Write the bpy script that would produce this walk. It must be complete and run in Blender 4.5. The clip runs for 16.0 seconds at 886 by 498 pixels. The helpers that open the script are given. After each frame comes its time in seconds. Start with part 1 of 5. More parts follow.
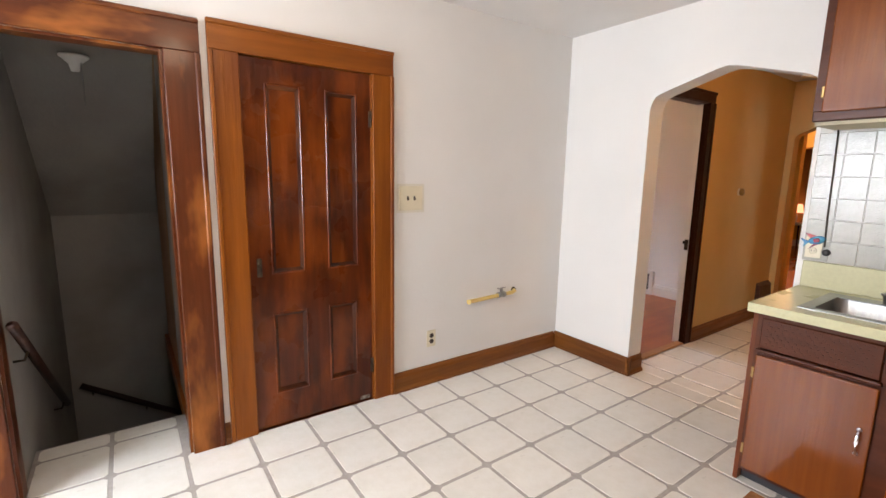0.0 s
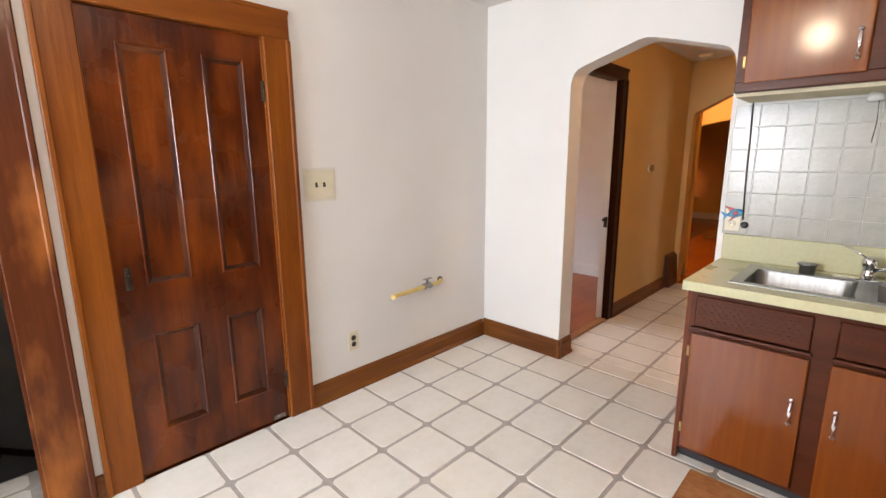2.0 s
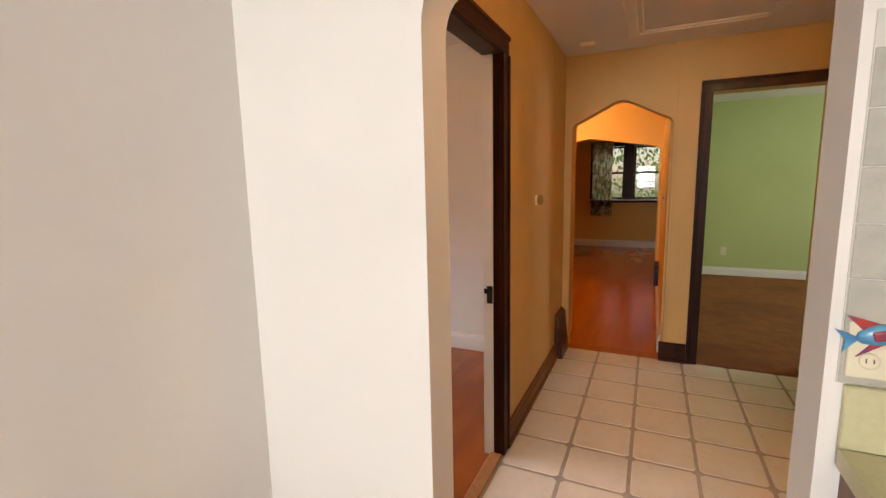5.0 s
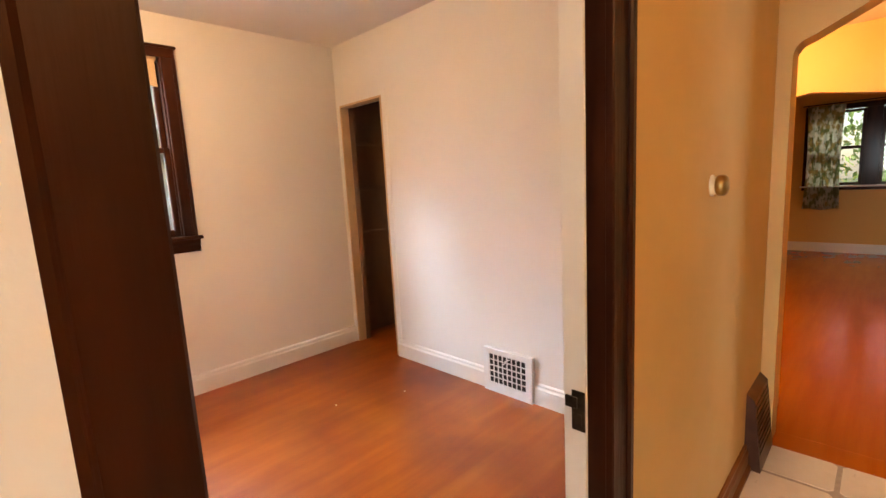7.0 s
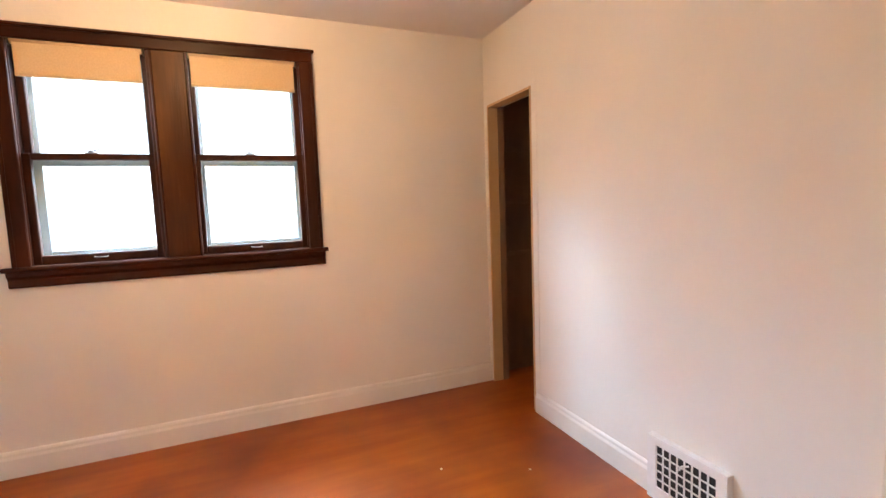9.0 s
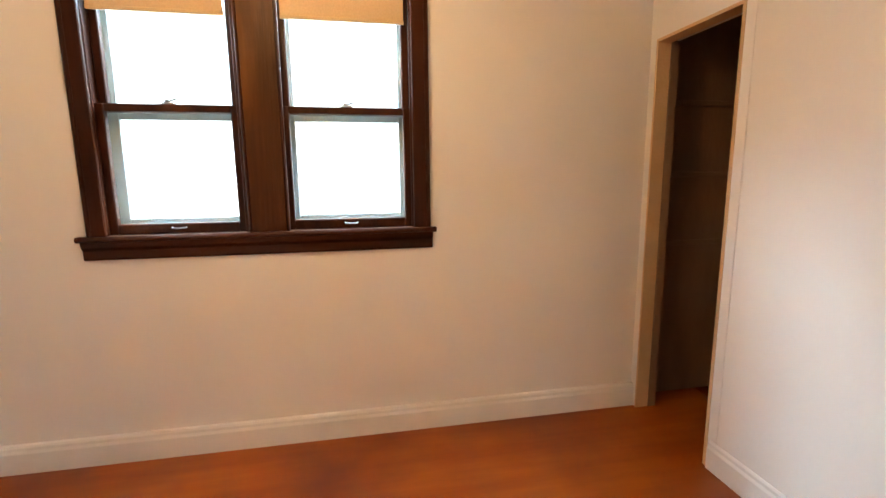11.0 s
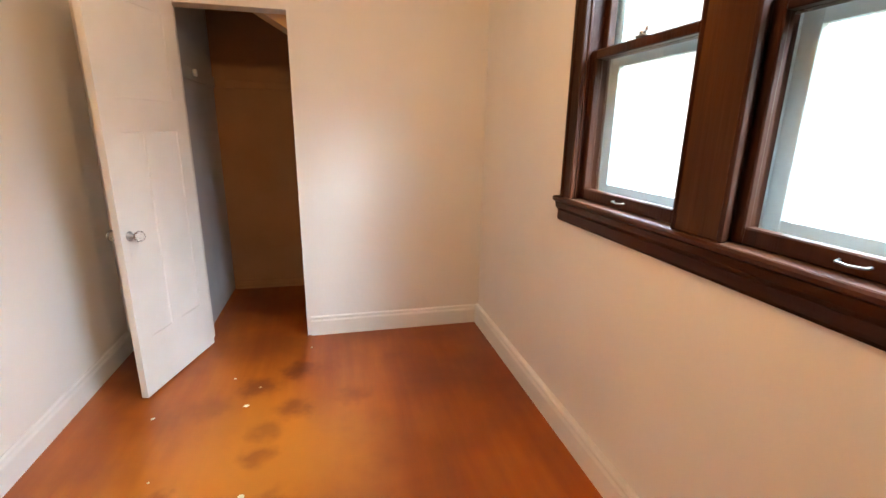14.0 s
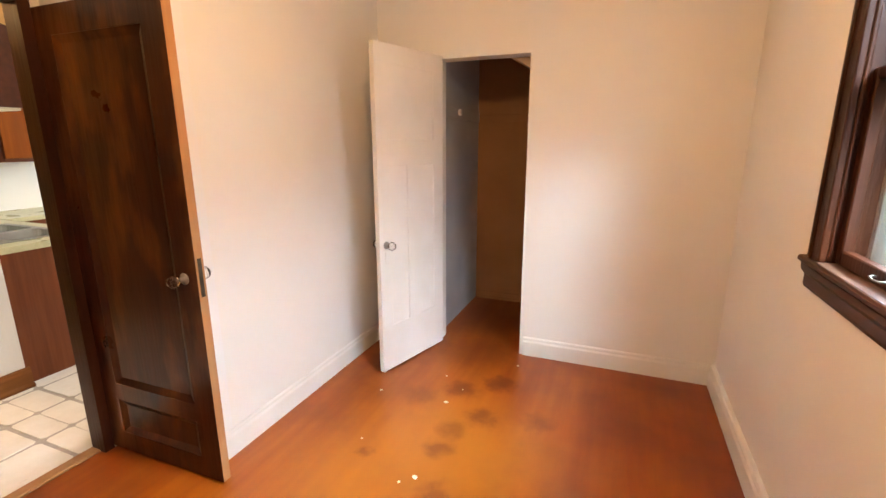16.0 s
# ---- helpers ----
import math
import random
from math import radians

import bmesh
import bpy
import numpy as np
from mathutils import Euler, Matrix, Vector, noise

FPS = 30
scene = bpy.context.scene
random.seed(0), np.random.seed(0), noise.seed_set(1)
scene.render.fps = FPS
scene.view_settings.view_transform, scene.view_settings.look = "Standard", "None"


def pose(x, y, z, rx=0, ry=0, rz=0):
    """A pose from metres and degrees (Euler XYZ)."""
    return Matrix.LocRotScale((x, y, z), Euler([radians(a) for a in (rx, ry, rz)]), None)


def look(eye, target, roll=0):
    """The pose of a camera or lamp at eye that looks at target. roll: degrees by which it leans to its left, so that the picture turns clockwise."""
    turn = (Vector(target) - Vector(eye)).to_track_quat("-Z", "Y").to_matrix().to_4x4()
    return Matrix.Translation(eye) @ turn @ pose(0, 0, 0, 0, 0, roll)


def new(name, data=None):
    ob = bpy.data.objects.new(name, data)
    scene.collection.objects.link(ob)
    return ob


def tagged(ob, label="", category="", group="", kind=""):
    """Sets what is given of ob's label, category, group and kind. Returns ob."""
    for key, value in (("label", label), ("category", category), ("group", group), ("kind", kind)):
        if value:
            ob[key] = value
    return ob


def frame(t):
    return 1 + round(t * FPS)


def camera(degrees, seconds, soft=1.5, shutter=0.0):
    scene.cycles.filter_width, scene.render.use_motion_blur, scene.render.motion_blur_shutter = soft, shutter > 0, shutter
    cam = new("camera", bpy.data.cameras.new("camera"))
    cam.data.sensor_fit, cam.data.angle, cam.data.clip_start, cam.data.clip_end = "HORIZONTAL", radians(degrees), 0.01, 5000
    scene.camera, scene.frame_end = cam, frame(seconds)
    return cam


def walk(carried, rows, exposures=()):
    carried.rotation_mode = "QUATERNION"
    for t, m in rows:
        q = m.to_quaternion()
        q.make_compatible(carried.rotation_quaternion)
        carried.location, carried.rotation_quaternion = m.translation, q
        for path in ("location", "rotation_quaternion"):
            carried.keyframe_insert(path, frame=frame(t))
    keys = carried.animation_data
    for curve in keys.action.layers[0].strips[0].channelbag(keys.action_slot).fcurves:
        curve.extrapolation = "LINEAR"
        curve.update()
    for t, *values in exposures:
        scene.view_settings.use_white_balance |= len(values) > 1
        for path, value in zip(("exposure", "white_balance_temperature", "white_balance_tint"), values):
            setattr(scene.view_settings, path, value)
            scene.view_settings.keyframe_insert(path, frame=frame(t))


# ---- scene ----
cam = camera(89.2, 16.0)
PATH = [
    (0, (2.417, -2.886, 1.42), (0.805, -1.747, 1.093), 1.0),
    (0.5, (2.387, -2.88, 1.42), (0.768, -1.751, 1.093), 1.0),
    (1, (2.356, -2.868, 1.416), (0.746, -1.73, 1.08), 0.4),
    (1.5, (2.289, -2.801, 1.402), (0.775, -1.547, 1.031), 0.2),
    (2, (2.183, -2.725, 1.403), (0.817, -1.319, 1.011), -0.3),
    (2.5, (2.047, -2.529, 1.381), (0.81, -0.997, 1.029), -0.7),
    (3, (1.873, -2.312, 1.408), (0.776, -0.672, 1.082), -1.3),
    (3.5, (1.61, -2.148, 1.475), (0.766, -0.365, 1.145), -1.0),
    (6, (1.167, -0.323, 1.375), (0.316, 1.467, 1.107), -1.4),
    (6.5, (1.085, -0.038, 1.358), (-0.078, 1.565, 1.073), -2.8),
    (7, (0.96, 0.157, 1.361), (-0.432, 1.562, 1.07), -3.1),
    (7.5, (0.867, 0.299, 1.372), (-0.718, 1.493, 1.125), -3.2),
    (8, (0.753, 0.532, 1.356), (-0.978, 1.519, 1.175), -2.3),
    (10.5, (0.138, 0.83, 1.326), (-1.764, 1.374, 1.032), -1.8),
    (11, (-0.122, 0.797, 1.349), (-2.062, 1.162, 1.03), -0.6),
    (11.5, (-0.317, 0.898, 1.362), (-2.284, 0.887, 1.0), 0.2),
    (12, (-0.505, 1.088, 1.35), (-2.386, 0.545, 0.942), 0.4),
    (12.5, (-0.722, 1.27, 1.373), (-2.344, 0.218, 0.863), 0.5),
    (13, (-0.945, 1.341, 1.39), (-2.233, -0.098, 0.869), 0.5),
    (13.5, (-1.188, 1.392, 1.415), (-2.074, -0.324, 0.898), 0.5),
    (14, (-1.394, 1.409, 1.375), (-1.849, -0.469, 0.86), 0.9),
    (14.5, (-1.552, 1.394, 1.389), (-1.614, -0.522, 0.82), 0.3),
    (15, (-1.638, 1.387, 1.421), (-1.406, -0.518, 0.859), -0.4),
    (15.5, (-1.716, 1.392, 1.453), (-1.233, -0.484, 0.957), -0.4),
    (16, (-1.749, 1.43, 1.472), (-1.037, -0.382, 1.015), -0.1),
]
EXPOSURES = [(0, 0.1, 7050, 17), (1.5, 0.15, 7050, 17), (3.5, 0.12, 7100, 18), (6, 0.12, 8300, 16), (6.5, 0.62, 8100, 14), (7.5, 1.0, 6900, 12), (8, 1.04, 6800, 12), (10.5, 0.72, 6900, 8), (11.5, 0.82, 7400, 3), (13, 0.75, 7400, 7), (14.5, 0.75, 7500, 10), (16, 0.92, 7800, 12)]
walk(cam, [(t, look(eye, target, roll)) for t, eye, target, roll in PATH], EXPOSURES)

# ---- world and lamps ----
world = bpy.data.worlds.new("sky")
scene.world = world
world.use_nodes = True
wn = world.node_tree
sky = wn.nodes.new("ShaderNodeTexSky")
sky.sky_type, sky.sun_disc = "NISHITA", False
sky.sun_elevation, sky.sun_rotation = radians(55), radians(108)
wn.nodes["Background"].inputs["Strength"].default_value = 0.15
wn.links.new(sky.outputs[0], wn.nodes["Background"].inputs["Color"])


def lamp(name, kind, m, power, color, size=0.1, size_y=None):
    data = bpy.data.lights.new(name, kind)
    data.energy, data.color = power, color
    if kind == "AREA":
        data.shape, data.size, data.size_y = "RECTANGLE", size, size_y or size
    elif kind == "SUN":
        data.angle = size
    else:
        data.shadow_soft_size = size
    ob = new(name, data)
    ob.matrix_world = m
    return ob


DAY, SKYBLUE, WARM = (0.74, 0.87, 1.0), (0.53, 0.74, 1.0), (1.0, 0.62, 0.31)
lamp("sun", "SUN", look((6, -2, 9), (0, 0, 0)), 5.0, (1, 0.96, 0.9), radians(10))
# area lamps added for daylight; bedroom and living ones hang outside, above the openings
lamp("bedroom_window_light", "AREA", look((-4.20, 0.38, 3.30), (-2.00, 0.38, 1.20)), 680, SKYBLUE, 5.0, 1.3)
# two side lamps added to brighten the bedroom's south and north walls
lamp("side_fill_light_north", "AREA", look((-4.20, 4.20, 4.50), (-2.38, 0.40, 1.45)), 1080, SKYBLUE, 3.0, 1.6)
lamp("side_fill_light_south", "AREA", look((-4.20, -3.40, 4.50), (-2.38, 0.40, 1.45)), 980, SKYBLUE, 3.0, 1.6)
lamp("kitchen_window_light", "AREA", look((0.72, -5.05, 1.5), (0.60, -1.0, 0.35)), 140, DAY, 1.2, 1.1)
lamp("living_window_light", "AREA", look((0.85, 10.4, 3.5), (0.60, 7.0, 0.4)), 90, DAY, 2.4, 1.2)
# fill added to brighten the green room; its source is unseen
lamp("green_room_fill_light", "AREA", look((5.55, 4.9, 1.6), (1, 4.6, 1.9)), 55, DAY, 1.2, 1.2)
# hall fill added out of view, where it reaches the arch jamb
lamp("hall_fill_light", "POINT", pose(1.90, 0.36, 2.33), 16.5, WARM, 0.06)
# warm fill added to brighten the dining and living rooms
lamp("living_fill_light", "POINT", pose(0.2, 4.6, 2.25), 33, WARM, 0.08)
lamp("kitchen_bulb", "POINT", pose(1.7, -2.5, 2.30), 24, (1.0, 0.80, 0.58), 0.10)
# warm fill added to brighten the bedroom walls; no lamp known here
lamp("bedroom_fill_light", "POINT", pose(-1.30, 0.45, 2.36), 23, WARM, 0.06)

# ---- materials ----
def mat(name, base, rough=0.5, metal=0.0, second=None, scale=(6, 6, 6), detail=6.0, mix=(0.35, 0.65), bump=0.0, bump_scale=60.0,
        coat=0.0, third=None, third_scale=1.3, third_mix=(0.5, 0.75), vary=0.0, rough_vary=0.08, spec=0.5, third_stretch=(1, 1, 1)):
    """Two scales of variation in colour, a varying gloss, and fine relief, all in metres of the object's own space."""
    m = bpy.data.materials.new(name)
    m.use_nodes = True
    n, l = m.node_tree.nodes, m.node_tree.links
    b = n["Principled BSDF"]
    b.inputs["Metallic"].default_value = metal
    b.inputs["Roughness"].default_value = rough
    b.inputs["Coat Weight"].default_value = coat
    b.inputs["Coat Roughness"].default_value = 0.12
    b.inputs["Specular IOR Level"].default_value = spec
    where = n.new("ShaderNodeTexCoord").outputs["Object"]

    def field(size, d, lo, hi, shift=0.0):
        mp = n.new("ShaderNodeMapping")
        mp.inputs["Scale"].default_value = size
        mp.inputs["Location"].default_value = (shift, shift * 0.7, shift * 1.3)
        t = n.new("ShaderNodeTexNoise")
        t.inputs["Scale"].default_value = 1.0
        t.inputs["Detail"].default_value = d
        r = n.new("ShaderNodeMapRange")
        r.inputs["From Min"].default_value, r.inputs["From Max"].default_value = lo, hi
        l.new(where, mp.inputs["Vector"])
        l.new(mp.outputs[0], t.inputs["Vector"])
        l.new(t.outputs["Fac"], r.inputs["Value"])
        return r.outputs[0]

    def blend(fac, a, c):
        x = n.new("ShaderNodeMix")
        x.data_type = "RGBA"
        for s, v in ((0, fac), (6, a), (7, c)):
            if isinstance(v, tuple):
                x.inputs[s].default_value = (*v, 1)
            else:
                l.new(v, x.inputs[s])
        return x.outputs[2]

    col = tuple(base)
    grain = None
    if second:
        grain = field(scale, detail, *mix, shift=0.37)
        col = blend(grain, col, tuple(second))
    if third:
        col = blend(field(tuple(third_scale * s for s in third_stretch), 4.0, *third_mix, shift=3.7), col, tuple(third))
    if vary:
        info = n.new("ShaderNodeObjectInfo")
        r = n.new("ShaderNodeMapRange")
        r.inputs["To Min"].default_value, r.inputs["To Max"].default_value = 1 - vary, 1 + vary
        l.new(info.outputs["Random"], r.inputs["Value"])
        h = n.new("ShaderNodeHueSaturation")
        l.new(r.outputs[0], h.inputs["Value"])
        if isinstance(col, tuple):
            h.inputs["Color"].default_value = (*col, 1)
        else:
            l.new(col, h.inputs["Color"])
        col = h.outputs[0]
    if isinstance(col, tuple):
        b.inputs["Base Color"].default_value = (*col, 1)
    else:
        l.new(col, b.inputs["Base Color"])
    if rough_vary:
        rv = n.new("ShaderNodeMapRange")
        rv.inputs["To Min"].default_value, rv.inputs["To Max"].default_value = max(0.02, rough - rough_vary), min(1, rough + rough_vary)
        l.new(field((4, 4, 4), 5.0, 0.3, 0.7, 9.1), rv.inputs["Value"])
        l.new(rv.outputs[0], b.inputs["Roughness"])
    if bump:
        bp = n.new("ShaderNodeBump")
        bp.inputs["Strength"].default_value = 1.0
        bp.inputs["Distance"].default_value = bump
        l.new(field(tuple(bump_scale * s / max(scale) for s in scale) if second else (bump_scale,) * 3, 4.0, 0.2, 0.8, 1.9), bp.inputs["Height"])
        l.new(bp.outputs[0], b.inputs["Normal"])
    return m


def glow(name, color, strength):
    m = bpy.data.materials.new(name)
    m.use_nodes = True
    n, l = m.node_tree.nodes, m.node_tree.links
    e = n.new("ShaderNodeEmission")
    e.inputs["Color"].default_value = (*color, 1)
    e.inputs["Strength"].default_value = strength
    l.new(e.outputs[0], n["Material Output"].inputs["Surface"])
    return m


def glass(name, tint=(1, 1, 1), rough=0.0):
    m = bpy.data.materials.new(name)
    m.use_nodes = True
    b = m.node_tree.nodes["Principled BSDF"]
    b.inputs["Base Color"].default_value = (*tint, 1)
    b.inputs["Transmission Weight"].default_value = 1.0
    b.inputs["Roughness"].default_value = rough
    b.inputs["IOR"].default_value = 1.45
    return m


def wood(name, dark, light, rough=0.35, coat=0.25, along="z", wear=None, wear_mix=(0.48, 0.72), fine=30, spec=0.2, stretch=0.35, relief=0.0008):
    s = {"x": (2.0, fine, fine), "y": (fine, 2.0, fine), "z": (fine, fine, 2.0)}[along]
    st = {"x": (stretch, 2, 2), "y": (2, stretch, 2), "z": (2, 2, stretch)}[along]
    return mat(name, dark, rough, second=light, scale=s, mix=(0.25, 0.85), coat=coat * 0.25, bump=relief, bump_scale=fine * 2.5,
               third=wear, third_scale=2.6, third_mix=wear_mix, third_stretch=st, rough_vary=0.03, spec=spec)


WHITE = mat("white_wall_paint", (0.80, 0.785, 0.76), 0.72, second=(0.765, 0.75, 0.725), scale=(1.6, 1.6, 1.6), bump=0.0004, bump_scale=45)
BEDWHITE = mat("bedroom_wall_paint", (0.80, 0.77, 0.72), 0.62, second=(0.765, 0.735, 0.685), scale=(1.4, 1.4, 1.4), bump=0.0004, bump_scale=45)
CEIL = mat("ceiling_paint", (0.78, 0.76, 0.74), 0.85, second=(0.74, 0.72, 0.70), scale=(1.2, 1.2, 1.2), bump=0.001, bump_scale=70)
TRIMWHITE = mat("white_trim_paint", (0.80, 0.78, 0.74), 0.42, second=(0.74, 0.72, 0.67), scale=(3, 3, 3), bump=0.0004, bump_scale=30)
TAN = mat("tan_hall_paint", (0.62, 0.41, 0.165), 0.6, second=(0.58, 0.375, 0.145), scale=(1.7, 1.7, 1.7), bump=0.0004, bump_scale=45)
ORANGE = mat("orange_living_paint", (0.72, 0.45, 0.14), 0.6, second=(0.68, 0.415, 0.12), scale=(1.5, 1.5, 1.5), bump=0.0004, bump_scale=45)
GREEN = mat("green_room_paint", (0.47, 0.55, 0.24), 0.65, second=(0.44, 0.52, 0.22), scale=(1.5, 1.5, 1.5), bump=0.0004, bump_scale=45)
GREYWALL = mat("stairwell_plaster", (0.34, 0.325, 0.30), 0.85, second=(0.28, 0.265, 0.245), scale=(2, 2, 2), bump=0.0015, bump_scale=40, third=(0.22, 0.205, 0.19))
DOORWOOD = wood("dark_stained_door_wood", (0.040, 0.007, 0.002), (0.120, 0.022, 0.004), 0.28, 1.2, wear=(0.20, 0.043, 0.006), wear_mix=(0.45, 0.66), fine=22, stretch=0.8)
CASEWOOD = wood("amber_casing_wood", (0.19, 0.048, 0.005), (0.29, 0.086, 0.010), 0.36, 0.3, wear=(0.12, 0.026, 0.005))
CASEH = wood("amber_casing_wood_level", (0.19, 0.048, 0.005), (0.29, 0.086, 0.010), 0.36, 0.3, along="y", wear=(0.12, 0.026, 0.005))
OLDWOOD = wood("worn_red_casing_wood", (0.060, 0.012, 0.003), (0.13, 0.030, 0.006), 0.4, 0.25, wear=(0.34, 0.11, 0.022), wear_mix=(0.50, 0.66), stretch=0.7, fine=20)
OLDH = wood("worn_red_casing_wood_level", (0.060, 0.012, 0.003), (0.13, 0.030, 0.006), 0.4, 0.25, along="y", wear=(0.34, 0.11, 0.022), wear_mix=(0.50, 0.66), stretch=0.7, fine=20)
BASEX = wood("stained_baseboard_wood_x", (0.15, 0.046, 0.009), (0.26, 0.092, 0.018), 0.38, 0.3, along="x", wear=(0.10, 0.030, 0.008))
BASEY = wood("stained_baseboard_wood_y", (0.15, 0.046, 0.009), (0.26, 0.092, 0.018), 0.38, 0.3, along="y", wear=(0.10, 0.030, 0.008))
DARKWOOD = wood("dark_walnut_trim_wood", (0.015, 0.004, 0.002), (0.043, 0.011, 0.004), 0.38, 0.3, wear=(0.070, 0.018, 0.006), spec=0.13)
DARKY = wood("dark_walnut_trim_wood_level", (0.015, 0.004, 0.002), (0.043, 0.011, 0.004), 0.38, 0.3, along="y", wear=(0.070, 0.018, 0.006), spec=0.13)
MULLWOOD = wood("brown_mullion_wood", (0.036, 0.011, 0.003), (0.078, 0.026, 0.007), 0.40, 0.2, wear=(0.15, 0.058, 0.014), spec=0.13)
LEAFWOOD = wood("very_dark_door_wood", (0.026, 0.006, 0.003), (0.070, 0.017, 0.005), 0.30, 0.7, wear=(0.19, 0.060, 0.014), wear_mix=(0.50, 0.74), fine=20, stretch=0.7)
CABWOOD = wood("orange_cabinet_veneer", (0.18, 0.040, 0.004), (0.25, 0.065, 0.008), 0.20, 3.0, wear=(0.15, 0.034, 0.006), fine=45)
CABDARK = wood("dark_cabinet_frame_wood", (0.060, 0.014, 0.005), (0.105, 0.026, 0.009), 0.32, 0.35, along="x")
CABSIDE = wood("red_cabinet_side_wood", (0.12, 0.030, 0.010), (0.19, 0.052, 0.017), 0.32, 0.3)
RAILWOOD = wood("black_handrail_wood", (0.02, 0.008, 0.006), (0.05, 0.02, 0.012), 0.4, 0.2, along="x")
RAWEDGE = wood("pale_door_edge_wood", (0.36, 0.17, 0.07), (0.46, 0.24, 0.11), 0.5, 0.1)
STEPWOOD = wood("worn_stair_wood", (0.07, 0.035, 0.02), (0.13, 0.065, 0.035), 0.5, 0.1, along="y")
BEDFLOOR = mat("orange_varnished_floor", (0.28, 0.051, 0.006), 0.35, second=(0.44, 0.118, 0.013), scale=(13.0, 1.3, 4.0), detail=8, mix=(0.22, 0.80), coat=0.12,
               third=(0.16, 0.025, 0.006), third_scale=1.3, third_mix=(0.42, 0.70), rough_vary=0.0, spec=0.35)


def floor_patches(m, spots, tone=(0.125, 0.018, 0.008)):
    """Soft-edged patches of another tone at places of the floor: x, y, radius, depth."""
    n, l = m.node_tree.nodes, m.node_tree.links
    b = n["Principled BSDF"]
    src = b.inputs["Base Color"].links[0].from_socket
    co = n.new("ShaderNodeTexCoord")
    wob = n.new("ShaderNodeTexNoise")
    wob.inputs["Scale"].default_value, wob.inputs["Detail"].default_value = 10.0, 3.0
    l.new(co.outputs["Object"], wob.inputs["Vector"])
    sh = n.new("ShaderNodeVectorMath")
    sh.operation = "MULTIPLY_ADD"
    sh.inputs[1].default_value, sh.inputs[2].default_value = (0.17, 0.17, 0.0), (-0.085, -0.085, 0.0)
    l.new(wob.outputs["Color"], sh.inputs[0])
    at = n.new("ShaderNodeVectorMath")
    l.new(co.outputs["Object"], at.inputs[0])
    l.new(sh.outputs[0], at.inputs[1])
    total = None
    for x, y, r, k in spots:
        d = n.new("ShaderNodeVectorMath")
        d.operation = "DISTANCE"
        l.new(at.outputs[0], d.inputs[0])
        d.inputs[1].default_value = (x, y, 0)
        g = n.new("ShaderNodeMapRange")
        g.interpolation_type = "SMOOTHSTEP"
        g.inputs["From Min"].default_value, g.inputs["From Max"].default_value = r * 0.15, r
        g.inputs["To Min"].default_value, g.inputs["To Max"].default_value = k, 0.0
        l.new(d.outputs["Value"], g.inputs["Value"])
        if total is None:
            total = g.outputs[0]
        else:
            a = n.new("ShaderNodeMath")
            a.operation = "MAXIMUM"
            l.new(total, a.inputs[0])
            l.new(g.outputs[0], a.inputs[1])
            total = a.outputs[0]
    mx = n.new("ShaderNodeMix")
    mx.data_type = "RGBA"
    l.new(total, mx.inputs[0])
    l.new(src, mx.inputs[6])
    mx.inputs[7].default_value = (*tone, 1)
    l.new(mx.outputs[2], b.inputs["Base Color"])


# lighter patches that paint the brighter middle of the room into the floor
floor_patches(BEDFLOOR, [(-1.05, -0.35, 0.75, 0.75), (-0.75, -0.05, 0.6, 0.6), (-1.25, 0.15, 0.5, 0.5)], (0.50, 0.165, 0.020))
# dark stains; the 0.60 spot makes the whole closet floor darker
floor_patches(BEDFLOOR, [(-0.94, -0.93, 0.14, 0.75), (-1.15, -1.08, 0.14, 0.8), (-1.14, -0.70, 0.13, 0.7), (-1.03, -0.54, 0.11, 0.45), (-1.46, -0.76, 0.13, 0.5), (-1.02, -0.37, 0.11, 0.55),
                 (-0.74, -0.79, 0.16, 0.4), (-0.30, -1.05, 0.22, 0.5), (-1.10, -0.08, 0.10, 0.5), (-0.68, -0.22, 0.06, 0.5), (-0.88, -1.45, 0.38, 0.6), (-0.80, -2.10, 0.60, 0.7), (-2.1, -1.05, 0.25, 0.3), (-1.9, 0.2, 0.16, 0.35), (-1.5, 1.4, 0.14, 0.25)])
LRFLOOR = wood("orange_strip_floor", (0.42, 0.105, 0.010), (0.50, 0.145, 0.014), 0.22, 0.3, along="y", wear=(0.39, 0.092, 0.009), spec=0.3, relief=0.0001)
CARPET = mat("brown_carpet", (0.33, 0.105, 0.020), 0.95, second=(0.24, 0.074, 0.014), scale=(9, 9, 9), bump=0.004, bump_scale=220, third=(0.17, 0.055, 0.014))
VINYL = mat("cream_vinyl_tile", (0.80, 0.765, 0.70), 0.34, second=(0.765, 0.725, 0.65), scale=(22, 22, 22), bump=0.0006, bump_scale=40, third=(0.72, 0.68, 0.60), third_scale=5, vary=0.025, spec=0.4)
GROUT = mat("grey_vinyl_grout", (0.44, 0.395, 0.355), 0.5, second=(0.37, 0.33, 0.295), scale=(30, 30, 30), bump=0.0005, bump_scale=80)
COUNTER = mat("pale_yellow_laminate", (0.58, 0.56, 0.35), 0.32, second=(0.54, 0.52, 0.32), scale=(60, 60, 60), bump=0.0001, spec=0.4)
WALLTILE = mat("white_embossed_wall_tile", (0.47, 0.465, 0.42), 0.13, second=(0.42, 0.415, 0.37), scale=(25, 25, 25), bump=0.0008, bump_scale=90, vary=0.03)
TILEJOINT = mat("wall_tile_joint", (0.62, 0.62, 0.58), 0.5)
STEEL = mat("brushed_steel", (0.38, 0.38, 0.37), 0.36, 1.0, second=(0.31, 0.31, 0.30), scale=(90, 4, 4), rough_vary=0.07)
CHROME = mat("chrome", (0.80, 0.80, 0.80), 0.09, 1.0, rough_vary=0.03)
